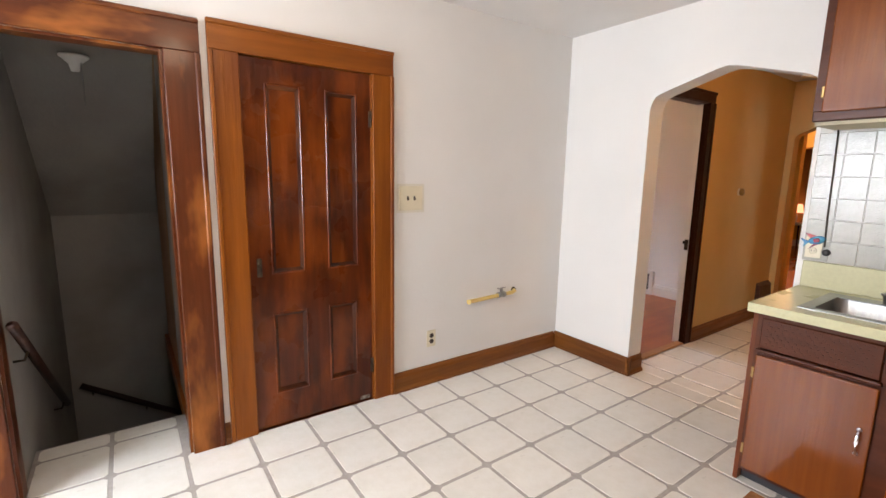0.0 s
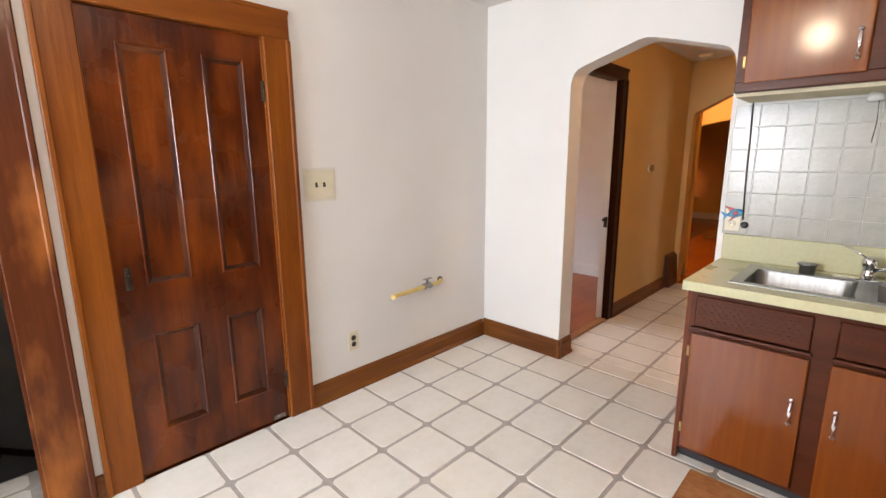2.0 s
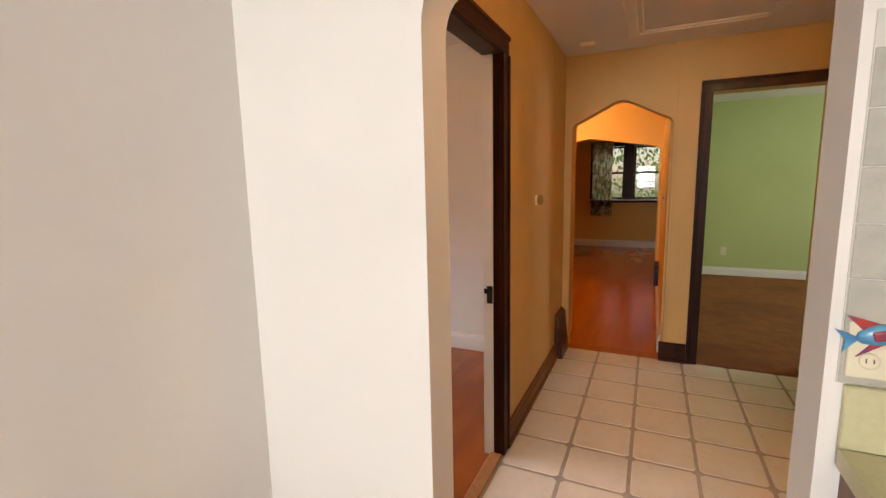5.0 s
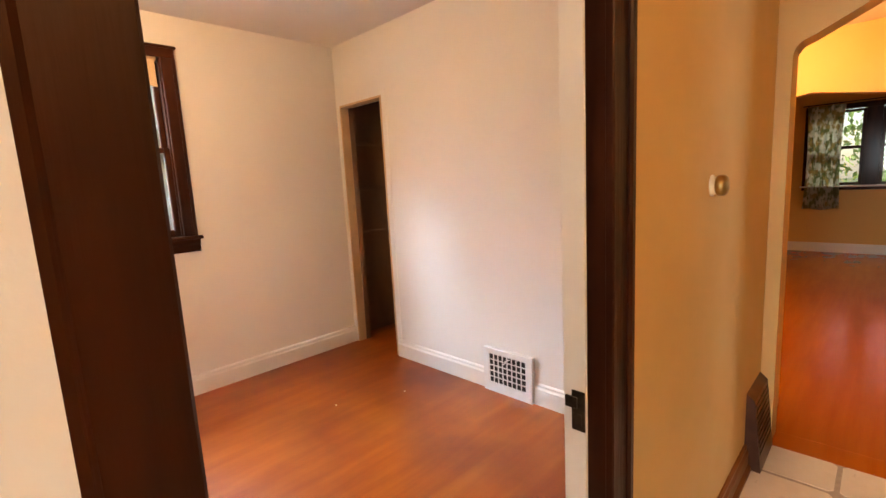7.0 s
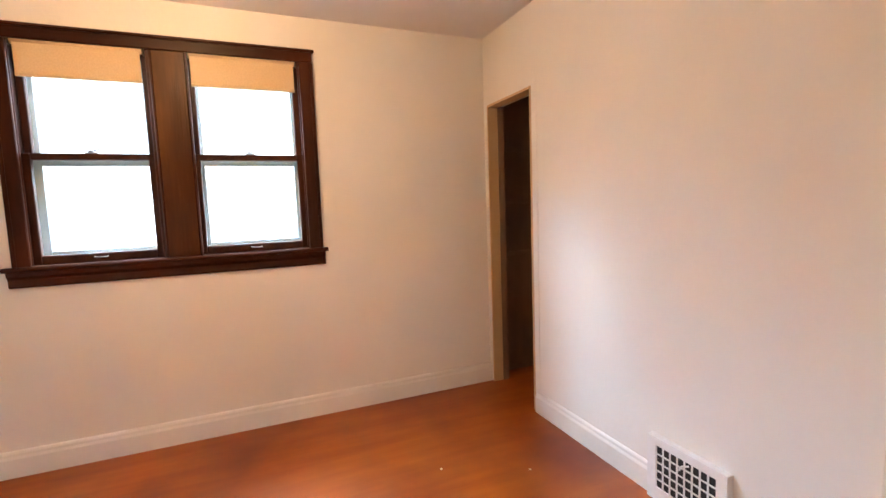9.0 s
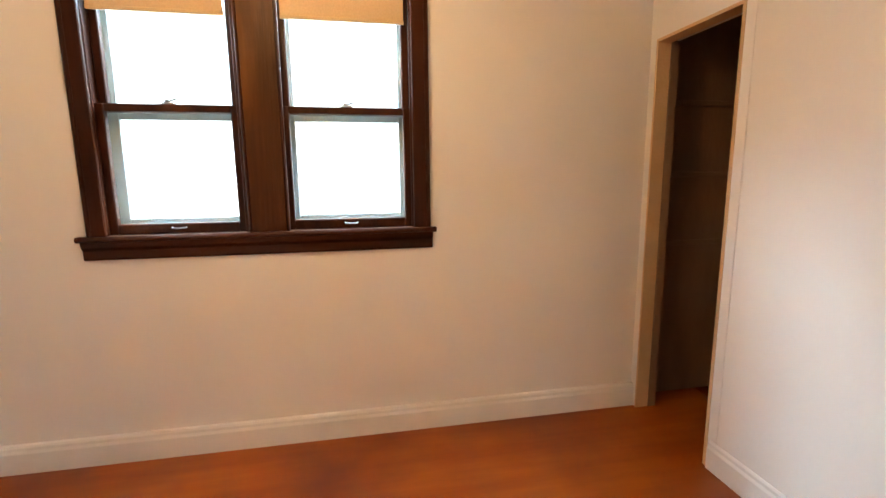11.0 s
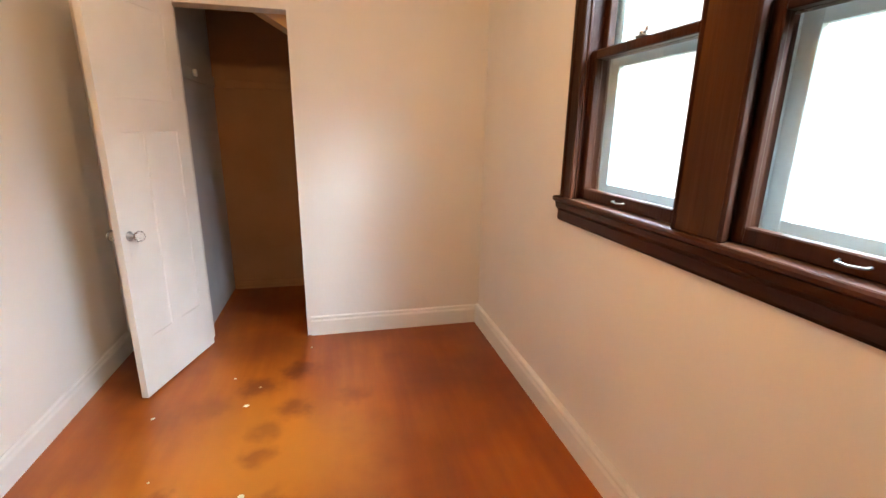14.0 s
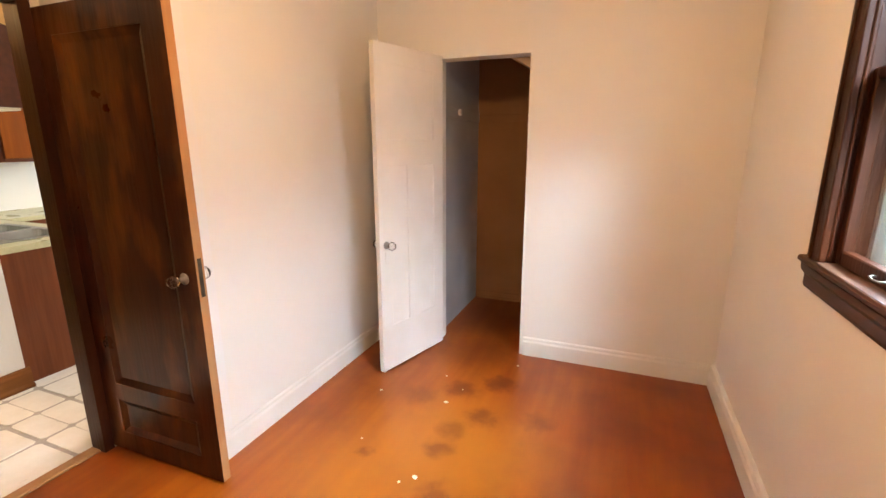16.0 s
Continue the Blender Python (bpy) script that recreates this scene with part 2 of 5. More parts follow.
BRASS = mat("dull_brass", (0.45, 0.30, 0.12), 0.35, 1.0, second=(0.3, 0.2, 0.08), scale=(30, 30, 30))
DARKIRON = mat("dark_bronze_metal", (0.05, 0.04, 0.03), 0.4, 0.9, second=(0.09, 0.07, 0.05), scale=(30, 30, 30))
# black that paints the shade inside slots and the grille
BLACK = mat("black_recess_shade", (0.012, 0.011, 0.010), 0.7)
IVORY = mat("ivory_plastic", (0.74, 0.68, 0.52), 0.35, second=(0.70, 0.64, 0.48), scale=(12, 12, 12))
YELLOWPIPE = mat("yellow_coated_pipe", (0.78, 0.60, 0.22), 0.4, second=(0.70, 0.50, 0.17), scale=(20, 20, 20))
WHITEMETAL = mat("white_enamel_metal", (0.80, 0.79, 0.77), 0.35, second=(0.74, 0.73, 0.70), scale=(14, 14, 14))
SHADE = mat("tan_roller_blind", (0.62, 0.46, 0.28), 0.8, second=(0.57, 0.42, 0.25), scale=(120, 120, 120), bump=0.0003, bump_scale=200)
# closet tan made browner, with the shade at the back in its colour
CLOSETSHADE = mat("shaded_tan_closet_paint", (0.36, 0.185, 0.085), 0.75, second=(0.30, 0.15, 0.065), scale=(2, 2, 2), bump=0.0006, bump_scale=40)
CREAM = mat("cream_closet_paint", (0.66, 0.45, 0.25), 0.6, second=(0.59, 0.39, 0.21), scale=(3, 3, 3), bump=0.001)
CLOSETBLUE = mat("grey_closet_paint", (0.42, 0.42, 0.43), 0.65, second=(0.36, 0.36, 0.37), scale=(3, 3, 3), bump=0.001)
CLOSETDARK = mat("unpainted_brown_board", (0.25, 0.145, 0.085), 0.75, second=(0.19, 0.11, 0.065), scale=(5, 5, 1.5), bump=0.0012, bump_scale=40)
PANE = glass("window_glass")
KNOBGLASS = glass("clear_knob_glass", (0.96, 0.97, 0.97))


# ---- building tools ----
def box(bm, x0, y0, z0, x1, y1, z1, bevel=0.0, seg=1):
    made = bmesh.ops.create_cube(bm, size=1.0)["verts"]
    for v in made:
        v.co = Vector(((x0 + x1) / 2 + v.co.x * (x1 - x0), (y0 + y1) / 2 + v.co.y * (y1 - y0), (z0 + z1) / 2 + v.co.z * (z1 - z0)))
    if bevel:
        edges = list({e for v in made for e in v.link_edges})
        bmesh.ops.bevel(bm, geom=edges, offset=bevel, segments=seg, profile=0.5, affect="EDGES")
    return bm


def B(*dims, bevel=0.0, seg=1):
    return box(bmesh.new(), *dims, bevel=bevel, seg=seg)


def prism(bm, outline, axis, lo, hi):
    """A closed outline of 2D points, drawn out along an axis from lo to hi."""
    put = {"x": lambda a, b, c: (c, a, b), "y": lambda a, b, c: (a, c, b), "z": lambda a, b, c: (a, b, c)}[axis]
    low = [bm.verts.new(put(a, b, lo)) for a, b in outline]
    top = [bm.verts.new(put(a, b, hi)) for a, b in outline]
    bm.faces.new(low)
    bm.faces.new(top[::-1])
    for i in range(len(low)):
        j = (i + 1) % len(low)
        bm.faces.new((low[i], low[j], top[j], top[i]))
    bmesh.ops.recalc_face_normals(bm, faces=bm.faces[:])
    return bm


def lathe(bm, profile, m=Matrix(), seg=20):
    """Turns (radius, height) points about the local z axis."""
    rings = []
    for r, h in profile:
        rings.append([bm.verts.new(m @ Vector((max(r, 1e-4) * math.cos(a), max(r, 1e-4) * math.sin(a), h))) for a in (2 * math.pi * k / seg for k in range(seg))])
    for a, b in zip(rings, rings[1:]):
        for k in range(seg):
            bm.faces.new((a[k], a[(k + 1) % seg], b[(k + 1) % seg], b[k]))
    bm.faces.new(rings[0][::-1])
    bm.faces.new(rings[-1])
    for face in bm.faces:
        face.smooth = True
    return bm


def tube(bm, points, r, seg=10):
    pts = [Vector(p) for p in points]
    rings = []
    for i, p in enumerate(pts):
        d = (pts[min(i + 1, len(pts) - 1)] - pts[max(i - 1, 0)]).normalized()
        q = d.to_track_quat("Z", "Y").to_matrix()
        rings.append([bm.verts.new(p + q @ Vector((r * math.cos(2 * math.pi * k / seg), r * math.sin(2 * math.pi * k / seg), 0))) for k in range(seg)])
    for a, b in zip(rings, rings[1:]):
        for k in range(seg):
            bm.faces.new((a[k], a[(k + 1) % seg], b[(k + 1) % seg], b[k]))
    bm.faces.new(rings[0][::-1])
    bm.faces.new(rings[-1])
    for face in bm.faces:
        face.smooth = True
    bmesh.ops.recalc_face_normals(bm, faces=bm.faces[:])
    return bm


def part(name, bm, material, parent=None, label=""):
    me = bpy.data.meshes.new(name)
    bm.to_mesh(me)
    bm.free()
    for m in material if isinstance(material, (list, tuple)) else (material,):
        me.materials.append(m)
    ob = new(name, me)
    if parent:
        ob.parent = parent
    return tagged(ob, label)


def thing(name, m, label, category, group=""):
    ob = new(name)
    ob.empty_display_size = 0.1
    ob.matrix_world = m
    return tagged(ob, label, category, group)


def setting(name, bm, material, label, category, parent=None):
    return tagged(part(name, bm, material, parent), label, category, "", "structure")


def paint(bm, rule):
    """Sets each face's material by its middle and normal."""
    bm.normal_update()
    for face in bm.faces:
        face.material_index = rule(face.calc_center_median(), face.normal)
    return bm


def weld(bm):
    """Joins touching blocks into one shell and takes out the faces between them."""
    bmesh.ops.remove_doubles(bm, verts=bm.verts[:], dist=1e-5)
    bm.verts.index_update()
    seen = {}
    for face in bm.faces:
        seen.setdefault(tuple(sorted(v.index for v in face.verts)), []).append(face)
    bmesh.ops.delete(bm, geom=[f for fs in seen.values() if len(fs) > 1 for f in fs], context="FACES")
    return bm


def wall(axis, lo, hi, start, end, z0, z1, openings=()):
    """A wall of thickness lo to hi along an axis; openings are (from, to, bottom, top)."""
    bm = bmesh.new()

    def piece(a, b, c, d):
        if b - a > 1e-4 and d - c > 1e-4:
            box(bm, *((a, lo, c, b, hi, d) if axis == "x" else (lo, a, c, hi, b, d)))
    at = start
    for a, b, c, d in sorted(openings):
        piece(at, a, z0, z1)
        piece(a, b, z0, c)
        piece(a, b, d, z1)
        at = b
    piece(at, end, z0, z1)
    return weld(bm)


def arch_curve(x0, x1, spring, shoulder, apex, inset=0.06):
    """A flat pointed arch with rounded shoulders, from one foot to the other."""
    mid = (x0 + x1) / 2
    left = [(x0, spring)]
    for k in range(1, 6):
        a = k / 6 * math.pi / 2
        left.append((x0 + inset * (1 - math.cos(a)), spring + (shoulder - spring) * math.sin(a)))
    left.append((x0 + inset + 0.015, shoulder + 0.01))
    left.append((mid - 0.05, apex - 0.008))
    left.append((mid, apex))
    return left + [(2 * mid - a, b) for a, b in left[-2::-1]]


def arched_wall(y0, y1, start, end, z1, curve):
    bm = bmesh.new()
    box(bm, start, y0, 0, curve[0][0], y1, z1)
    box(bm, curve[-1][0], y0, 0, end, y1, z1)
    for (a, b), (c, d) in zip(curve, curve[1:]):
        if c - a > 1e-5:
            prism(bm, [(a, b), (c, d), (c, z1), (a, z1)], "y", y0, y1)
    return weld(bm)


def baseboard(axis, face, side, start, end, h=0.15, t=0.018, shoe=True):
    """A board with an eased top and a shoe along its foot; side is the way that it faces."""
    prof = [(0, 0), (t + (0.012 if shoe else 0), 0), (t + (0.012 if shoe else 0), 0.016), (t, 0.03), (t, h - 0.035), (t - 0.006, h - 0.022), (t - 0.006, h - 0.008), (t - 0.012, h), (0, h)]
    return prism(bmesh.new(), [(face + side * a, b) for a, b in prof], "y" if axis == "y" else "x", start, end) if axis == "y" else prism(bmesh.new(), [(face + side * a, b) for a, b in prof], "x", start, end)

# ---- the large structure ----
KZ, HZ, BZ = 2.467, 2.40, 2.51          # ceilings: kitchen, hall, bedroom
AX0, AX1 = -0.098, -0.015              # the wall with the two kitchen doors
BY0, BY1 = 0.015, 0.172                # the wall with the kitchen arch
HX0, HX1 = 0.495, 0.575                  # the wall between hall and bedroom
WX0, WX1 = -2.58, -2.384               # the bedroom's window wall
NY0, NY1 = 2.352, 2.472                  # the bedroom wall with the warm-air grille
SY0, SY1 = -1.663, -1.543                # the bedroom wall with the closet
ARCH1 = arch_curve(0.668, 1.580, 1.84, 1.955, 2.070)
ARCH2 = arch_curve(0.632, 1.366, 1.82, 1.890, 2.030)

setting("ground", box(box(box(B(-60, -60, -0.7, 60, -3.48, -0.6), -60, -1.5, -0.7, 60, 70, -0.6), -60, -3.48, -0.7, -2.17, -1.5, -0.6), 0, -3.48, -0.7, 60, -1.5, -0.6), mat("dull_grass", (0.07, 0.10, 0.035), 0.9, second=(0.11, 0.12, 0.05), scale=(3, 3, 3)), "dull green lawn around the house", "ground")

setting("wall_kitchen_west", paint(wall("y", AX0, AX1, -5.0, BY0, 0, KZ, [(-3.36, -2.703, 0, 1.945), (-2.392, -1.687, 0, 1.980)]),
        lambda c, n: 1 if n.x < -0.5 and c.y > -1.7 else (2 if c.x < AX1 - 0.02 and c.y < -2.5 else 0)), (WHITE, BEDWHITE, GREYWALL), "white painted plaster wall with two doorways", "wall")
setting("wall_kitchen_north", paint(arched_wall(BY0, BY1, AX0, 3.5, KZ, ARCH1),
        lambda c, n: (1 if c.x < HX1 else 2) if n.y > 0.5 else 0), (WHITE, BEDWHITE, TAN), "white painted wall with a flat pointed archway", "wall")
setting("wall_kitchen_south", wall("x", -5.14, -5.0, AX0, 3.64, 0, KZ, [(0.07, 1.37, 0.95, 2.1)]), WHITE, "white painted kitchen wall with a window", "wall")
setting("wall_kitchen_east", wall("y", 3.5, 3.64, -5.0, BY1, 0, KZ), WHITE, "white painted kitchen wall", "wall")
setting("ceiling_kitchen", B(AX0, -5.14, KZ, 3.64, BY1, KZ + 0.1), CEIL, "white painted plaster ceiling", "ceiling")

setting("wall_hall_west", paint(wall("y", HX0, HX1, BY1, 2.725, 0, BZ, [(0.207, 1.002, 0, 2.03)]), lambda c, n: 1 if n.x > 0.5 else 0), (BEDWHITE, TAN), "tan painted hall wall with a bedroom doorway", "wall")
setting("wall_hall_east", paint(wall("y", 2.38, 2.52, BY1, 2.70, 0, HZ, [(1.76, 2.52, 0, 2.02)]), lambda c, n: 0), TAN, "tan painted hall wall with a dark door", "wall")
setting("wall_hall_north_arch", paint(arched_wall(2.725, 2.86, HX0, 1.385, HZ, ARCH2), lambda c, n: 0 if n.y < 0.5 else 1), (TAN, ORANGE), "tan wall with a flat pointed archway", "wall")
setting("wall_hall_north", paint(wall("x", 2.705, 2.86, 1.385, 2.52, 0, HZ, [(1.605, 2.275, 0, 2.03)]), lambda c, n: 0 if n.y < 0.5 else 1), (TAN, GREEN), "tan wall with a dark-cased doorway", "wall")
setting("ceiling_hall", B(HX1, BY1, HZ, 2.52, 2.86, HZ + 0.09), CEIL, "cream painted hall ceiling", "ceiling")

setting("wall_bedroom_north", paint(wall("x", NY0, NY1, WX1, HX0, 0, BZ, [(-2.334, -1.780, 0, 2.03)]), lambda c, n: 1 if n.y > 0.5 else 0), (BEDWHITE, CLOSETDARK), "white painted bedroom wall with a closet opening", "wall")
setting("wall_bedroom_west", wall("y", WX0, WX1, SY0, NY1, 0, BZ, [(-0.357, 1.106, 1.084, 2.275)]), BEDWHITE, "white painted bedroom wall with a double window", "wall")
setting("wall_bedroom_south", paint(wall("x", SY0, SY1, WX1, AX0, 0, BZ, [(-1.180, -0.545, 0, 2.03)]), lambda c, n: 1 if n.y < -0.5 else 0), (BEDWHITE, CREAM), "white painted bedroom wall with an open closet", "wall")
setting("ceiling_bedroom", B(WX0, SY0, BZ, HX0, NY1, BZ + 0.1), CEIL, "white painted bedroom ceiling", "ceiling")
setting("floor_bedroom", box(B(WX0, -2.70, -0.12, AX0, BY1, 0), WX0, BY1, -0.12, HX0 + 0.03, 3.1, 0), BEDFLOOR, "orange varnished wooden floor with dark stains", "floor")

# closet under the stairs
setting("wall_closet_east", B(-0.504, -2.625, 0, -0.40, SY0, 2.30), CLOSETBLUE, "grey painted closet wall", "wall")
setting("wall_closet_back", B(-2.17, -2.672, 0, -0.40, -2.625, 2.40), CLOSETSHADE, "tan closet back wall, browner for its shade", "wall")
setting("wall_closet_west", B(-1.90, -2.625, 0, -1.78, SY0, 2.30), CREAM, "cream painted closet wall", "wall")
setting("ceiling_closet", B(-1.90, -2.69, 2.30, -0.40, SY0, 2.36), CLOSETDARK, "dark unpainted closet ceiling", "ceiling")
setting("ceiling_closet_slope", prism(bmesh.new(), [(-0.55, 2.299), (-1.74, 1.60), (-1.779, 1.60), (-1.779, 2.299)], "y", -1.95, SY0 - 0.01), CREAM, "cream sloping underside of a stair", "ceiling")
setting("trim_closet_cleat", B(-1.777, -2.623, 1.66, -0.506, -2.612, 1.72, bevel=0.003), CLOSETSHADE, "tan shelf cleat, browner for its shade", "trim")
setting("trim_closet_cleat_side", B(-0.518, -2.611, 1.66, -0.506, SY0 - 0.05, 1.74, bevel=0.003), CLOSETBLUE, "grey painted shelf cleat", "trim")
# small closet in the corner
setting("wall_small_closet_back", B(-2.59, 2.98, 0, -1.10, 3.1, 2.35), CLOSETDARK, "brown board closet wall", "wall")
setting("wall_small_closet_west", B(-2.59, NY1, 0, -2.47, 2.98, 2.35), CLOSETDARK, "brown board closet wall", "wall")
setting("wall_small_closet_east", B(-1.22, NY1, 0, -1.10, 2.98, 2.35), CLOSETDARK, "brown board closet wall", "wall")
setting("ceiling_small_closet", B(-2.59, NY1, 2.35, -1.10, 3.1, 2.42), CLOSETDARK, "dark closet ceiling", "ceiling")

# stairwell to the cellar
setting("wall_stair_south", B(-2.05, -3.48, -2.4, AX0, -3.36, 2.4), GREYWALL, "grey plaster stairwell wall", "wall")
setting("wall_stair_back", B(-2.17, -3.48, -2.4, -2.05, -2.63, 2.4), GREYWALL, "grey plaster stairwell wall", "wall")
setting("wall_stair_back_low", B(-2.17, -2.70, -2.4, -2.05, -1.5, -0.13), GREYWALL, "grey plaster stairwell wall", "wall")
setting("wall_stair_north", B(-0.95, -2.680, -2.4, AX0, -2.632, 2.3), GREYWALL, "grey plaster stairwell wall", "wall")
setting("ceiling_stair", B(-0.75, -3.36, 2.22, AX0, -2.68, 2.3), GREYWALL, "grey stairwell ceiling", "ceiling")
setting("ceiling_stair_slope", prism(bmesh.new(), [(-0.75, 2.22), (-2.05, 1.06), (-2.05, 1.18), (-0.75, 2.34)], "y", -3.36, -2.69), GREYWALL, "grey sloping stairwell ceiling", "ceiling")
# unseen walls added to keep sky light from leaking in under the floors
setting("wall_foundation_east", B(-0.098, -3.48, -2.4, 0.0, -1.5, -0.1215), GREYWALL, "unseen grey wall added to block light beside the stairs", "wall")
setting("wall_foundation_north", B(-2.05, -1.62, -2.4, -0.098, -1.5, -0.1215), GREYWALL, "unseen grey wall added to block light in the cellar", "wall")
setting("floor_cellar", B(-2.17, -3.48, -2.5, 0, -1.5, -2.4), GREYWALL, "grey cellar floor", "floor")

# living rooms beyond the hall
setting("floor_living", B(-3.2, 2.86, -0.12, 1.46, 9.3, 0), LRFLOOR, "orange varnished strip wood floor", "floor")
setting("wall_dining_east", B(1.350, 2.86, 0, 1.46, 5.50, 2.5), ORANGE, "orange painted wall", "wall")
setting("wall_living_beam", arched_wall(5.50, 5.63, -3.2, 1.46, 2.5, arch_curve(-0.46, 1.31, 1.78, 1.845, 1.985)), ORANGE, "orange painted wall with a wide flat arch", "wall")
setting("wall_living_north", wall("x", 9.10, 9.25, -3.2, 3.4, 0, 2.5, [(0.08, 1.62, 1.0, 2.12)]), ORANGE, "orange painted wall with a dark window", "wall")
setting("wall_living_west", B(-3.32, 3.1, 0, -3.2, 9.25, 2.5), ORANGE, "orange painted wall", "wall")
setting("wall_living_east", B(3.4, 6.62, 0, 3.52, 9.25, 2.5), ORANGE, "orange painted wall", "wall")
setting("wall_dining_south", B(-3.2, 3.1, 0, HX0 + 0.1, 3.2, 2.5), ORANGE, "orange painted wall", "wall")
setting("ceiling_living", B(-3.32, 2.86, 2.5, 3.52, 9.25, 2.6), mat("cream_living_ceiling", (0.76, 0.66, 0.46), 0.8, second=(0.72, 0.62, 0.42), scale=(1.5, 1.5, 1.5)), "cream living room ceiling", "ceiling")
setting("floor_living_front", B(1.46, 6.62, -0.12, 3.4, 9.25, 0), LRFLOOR, "orange varnished strip wood floor", "floor")

# green room
setting("floor_green_room", B(1.50, 2.72, -0.12, 5.6, 6.5, 0.004), CARPET, "brown worn carpet", "floor")
setting("wall_green_north", B(1.46, 6.5, 0, 5.6, 6.62, 2.48), GREEN, "light green painted wall", "wall")
setting("wall_green_west", B(1.462, 2.86, 0, 1.51, 6.5, 2.48), GREEN, "light green painted wall", "wall")
setting("wall_green_south", B(2.52, 2.74, 0, 5.6, 2.86, 2.48), GREEN, "light green painted wall", "wall")
setting("wall_green_east", wall("y", 5.6, 5.72, 2.74, 6.62, 0, 2.48, [(4.2, 5.6, 0.9, 2.15)]), GREEN, "light green painted wall with an added, unseen window", "wall")
setting("ceiling_green", B(1.462, 2.86, 2.48, 5.72, 6.62, 2.499), CEIL, "white ceiling of the green room", "ceiling")
# unseen slab, its west edge cut back to clear the bedroom lamps
setting("roof", B(-2.72, -5.3, 2.75, 5.8, 9.8, 2.85), CEIL, "plain unseen roof slab over the house", "roof")


def board(name, axis, face, side, start, end, material, h=0.15, t=0.018, label="stained wooden baseboard"):
    return setting(name, baseboard(axis, face, side, start, end, h, t, material != TRIMWHITE), material, label, "baseboard")


board("baseboard_kitchen_west", "y", AX1, 1, -1.550, BY0 - 0.031, BASEY, 0.13)
board("baseboard_kitchen_between", "y", AX1, 1, -2.555, -2.527, BASEY, 0.11)
board("baseboard_kitchen_north", "x", BY0, -1, AX1 + 0.001, 0.698, BASEX, 0.13)
board("baseboard_arch_end", "y", 0.668, 1, BY0 - 0.028, BY1, BASEY, 0.13)
board("baseboard_arch_right", "y", 1.580, -1, BY0 - 0.02, BY1, BASEY, 0.13)
board("baseboard_hall_west", "y", HX1, 1, 1.078, 2.725, BASEY, 0.12)
board("baseboard_hall_pier", "x", 2.705, -1, 1.337, 1.527, DARKWOOD, 0.15, label="dark stained wooden baseboard")
for nm, ax, fc, sd, a, b in (("north", "x", NY0, -1, -1.766, HX0), ("west", "y", WX1, 1, SY1, NY0 - 0.001), ("south", "x", SY1, 1, WX1 + 0.033, -1.194), ("east", "y", AX0, -1, SY1 + 0.0, BY1)):
    board("baseboard_bedroom_" + nm, ax, fc, sd, a, b, TRIMWHITE, 0.135, 0.032 if nm == "west" else 0.016, "white painted wooden baseboard")
board("baseboard_living_north", "x", 9.10, -1, -3.2, 3.4, TRIMWHITE, 0.14, 0.018, "white painted baseboard")
board("baseboard_dining_east", "y", 1.350, -1, 2.862, 5.49, TRIMWHITE, 0.15, 0.02, "white painted baseboard")
board("baseboard_green_north", "x", 6.5, -1, 1.51, 5.6, TRIMWHITE, 0.12, 0.018, "white painted baseboard")
board("baseboard_closet", "x", -2.625, 1, -1.778, -0.52, CLOSETSHADE, 0.07, 0.015, "tan closet baseboard, browner for its shade")


# ---- doors, casings and windows ----
def casing(name, axis, face, side, a, b, top, w, t, mv, mh, label, left=True, right=True, head_extra=0.0):
    """A door casing of two legs and a head on one wall face, each board with an outer bead."""
    root = tagged(new(name), label, "door casing", "", "structure")

    def leg(u0, u1, z0, z1, material, nm, outer):
        bm = bmesh.new()
        dims = (lambda u0, u1, d0, d1, z0, z1: (face + min(side * d0, side * d1), u0, z0, face + max(side * d0, side * d1), u1, z1) if axis == "y" else (u0, face + min(side * d0, side * d1), z0, u1, face + max(side * d0, side * d1), z1))
        box(bm, *dims(u0, u1, 0, t, z0, z1), bevel=0.003)
        bead = 0.022
        if outer == "low":
            box(bm, *dims(u0 - 0.001, u0 + bead, 0.001, t + 0.009, z0, z1 + 0.001), bevel=0.005)
        elif outer == "high":
            box(bm, *dims(u1 - bead, u1 + 0.001, 0.001, t + 0.009, z0, z1 + 0.001), bevel=0.005)
        else:
            box(bm, *dims(u0 - 0.001, u1 + 0.001, 0.001, t + 0.009, z1 - bead, z1 + 0.001), bevel=0.005)
        part(nm, bm, material, root)
    if left:
        leg(a - w, a, 0, top, mv, "casing_leg", "low")
    if right:
        leg(b, b + w, 0, top, mv, "casing_leg", "high")
    leg(a - (w if left else 0), b + (w if right else 0), top, top + w + head_extra, mh, "casing_head", "top")
    return root


casing("trim_kitchen_door", "y", AX1, 1, -2.392, -1.687, 1.975, 0.133, 0.020, CASEWOOD, CASEH, "amber stained wooden door casing")
casing("trim_stair_door", "y", AX1, 1, -3.36, -2.703, 1.945, 0.146, 0.026, OLDWOOD, OLDH, "worn red-brown stained door casing")
casing("trim_bedroom_door", "y", HX1, 1, 0.25, 0.99, 2.02, 0.085, 0.020, DARKWOOD, DARKY, "dark walnut stained door casing")
casing("trim_green_door", "x", 2.705, -1, 1.605, 2.275, 2.03, 0.075, 0.020, DARKWOOD, DARKWOOD, "dark walnut stained door casing")
casing("trim_hall_door", "y", 2.38, -1, 1.76, 2.52, 2.02, 0.09, 0.020, DARKWOOD, DARKY, "dark walnut stained door casing")
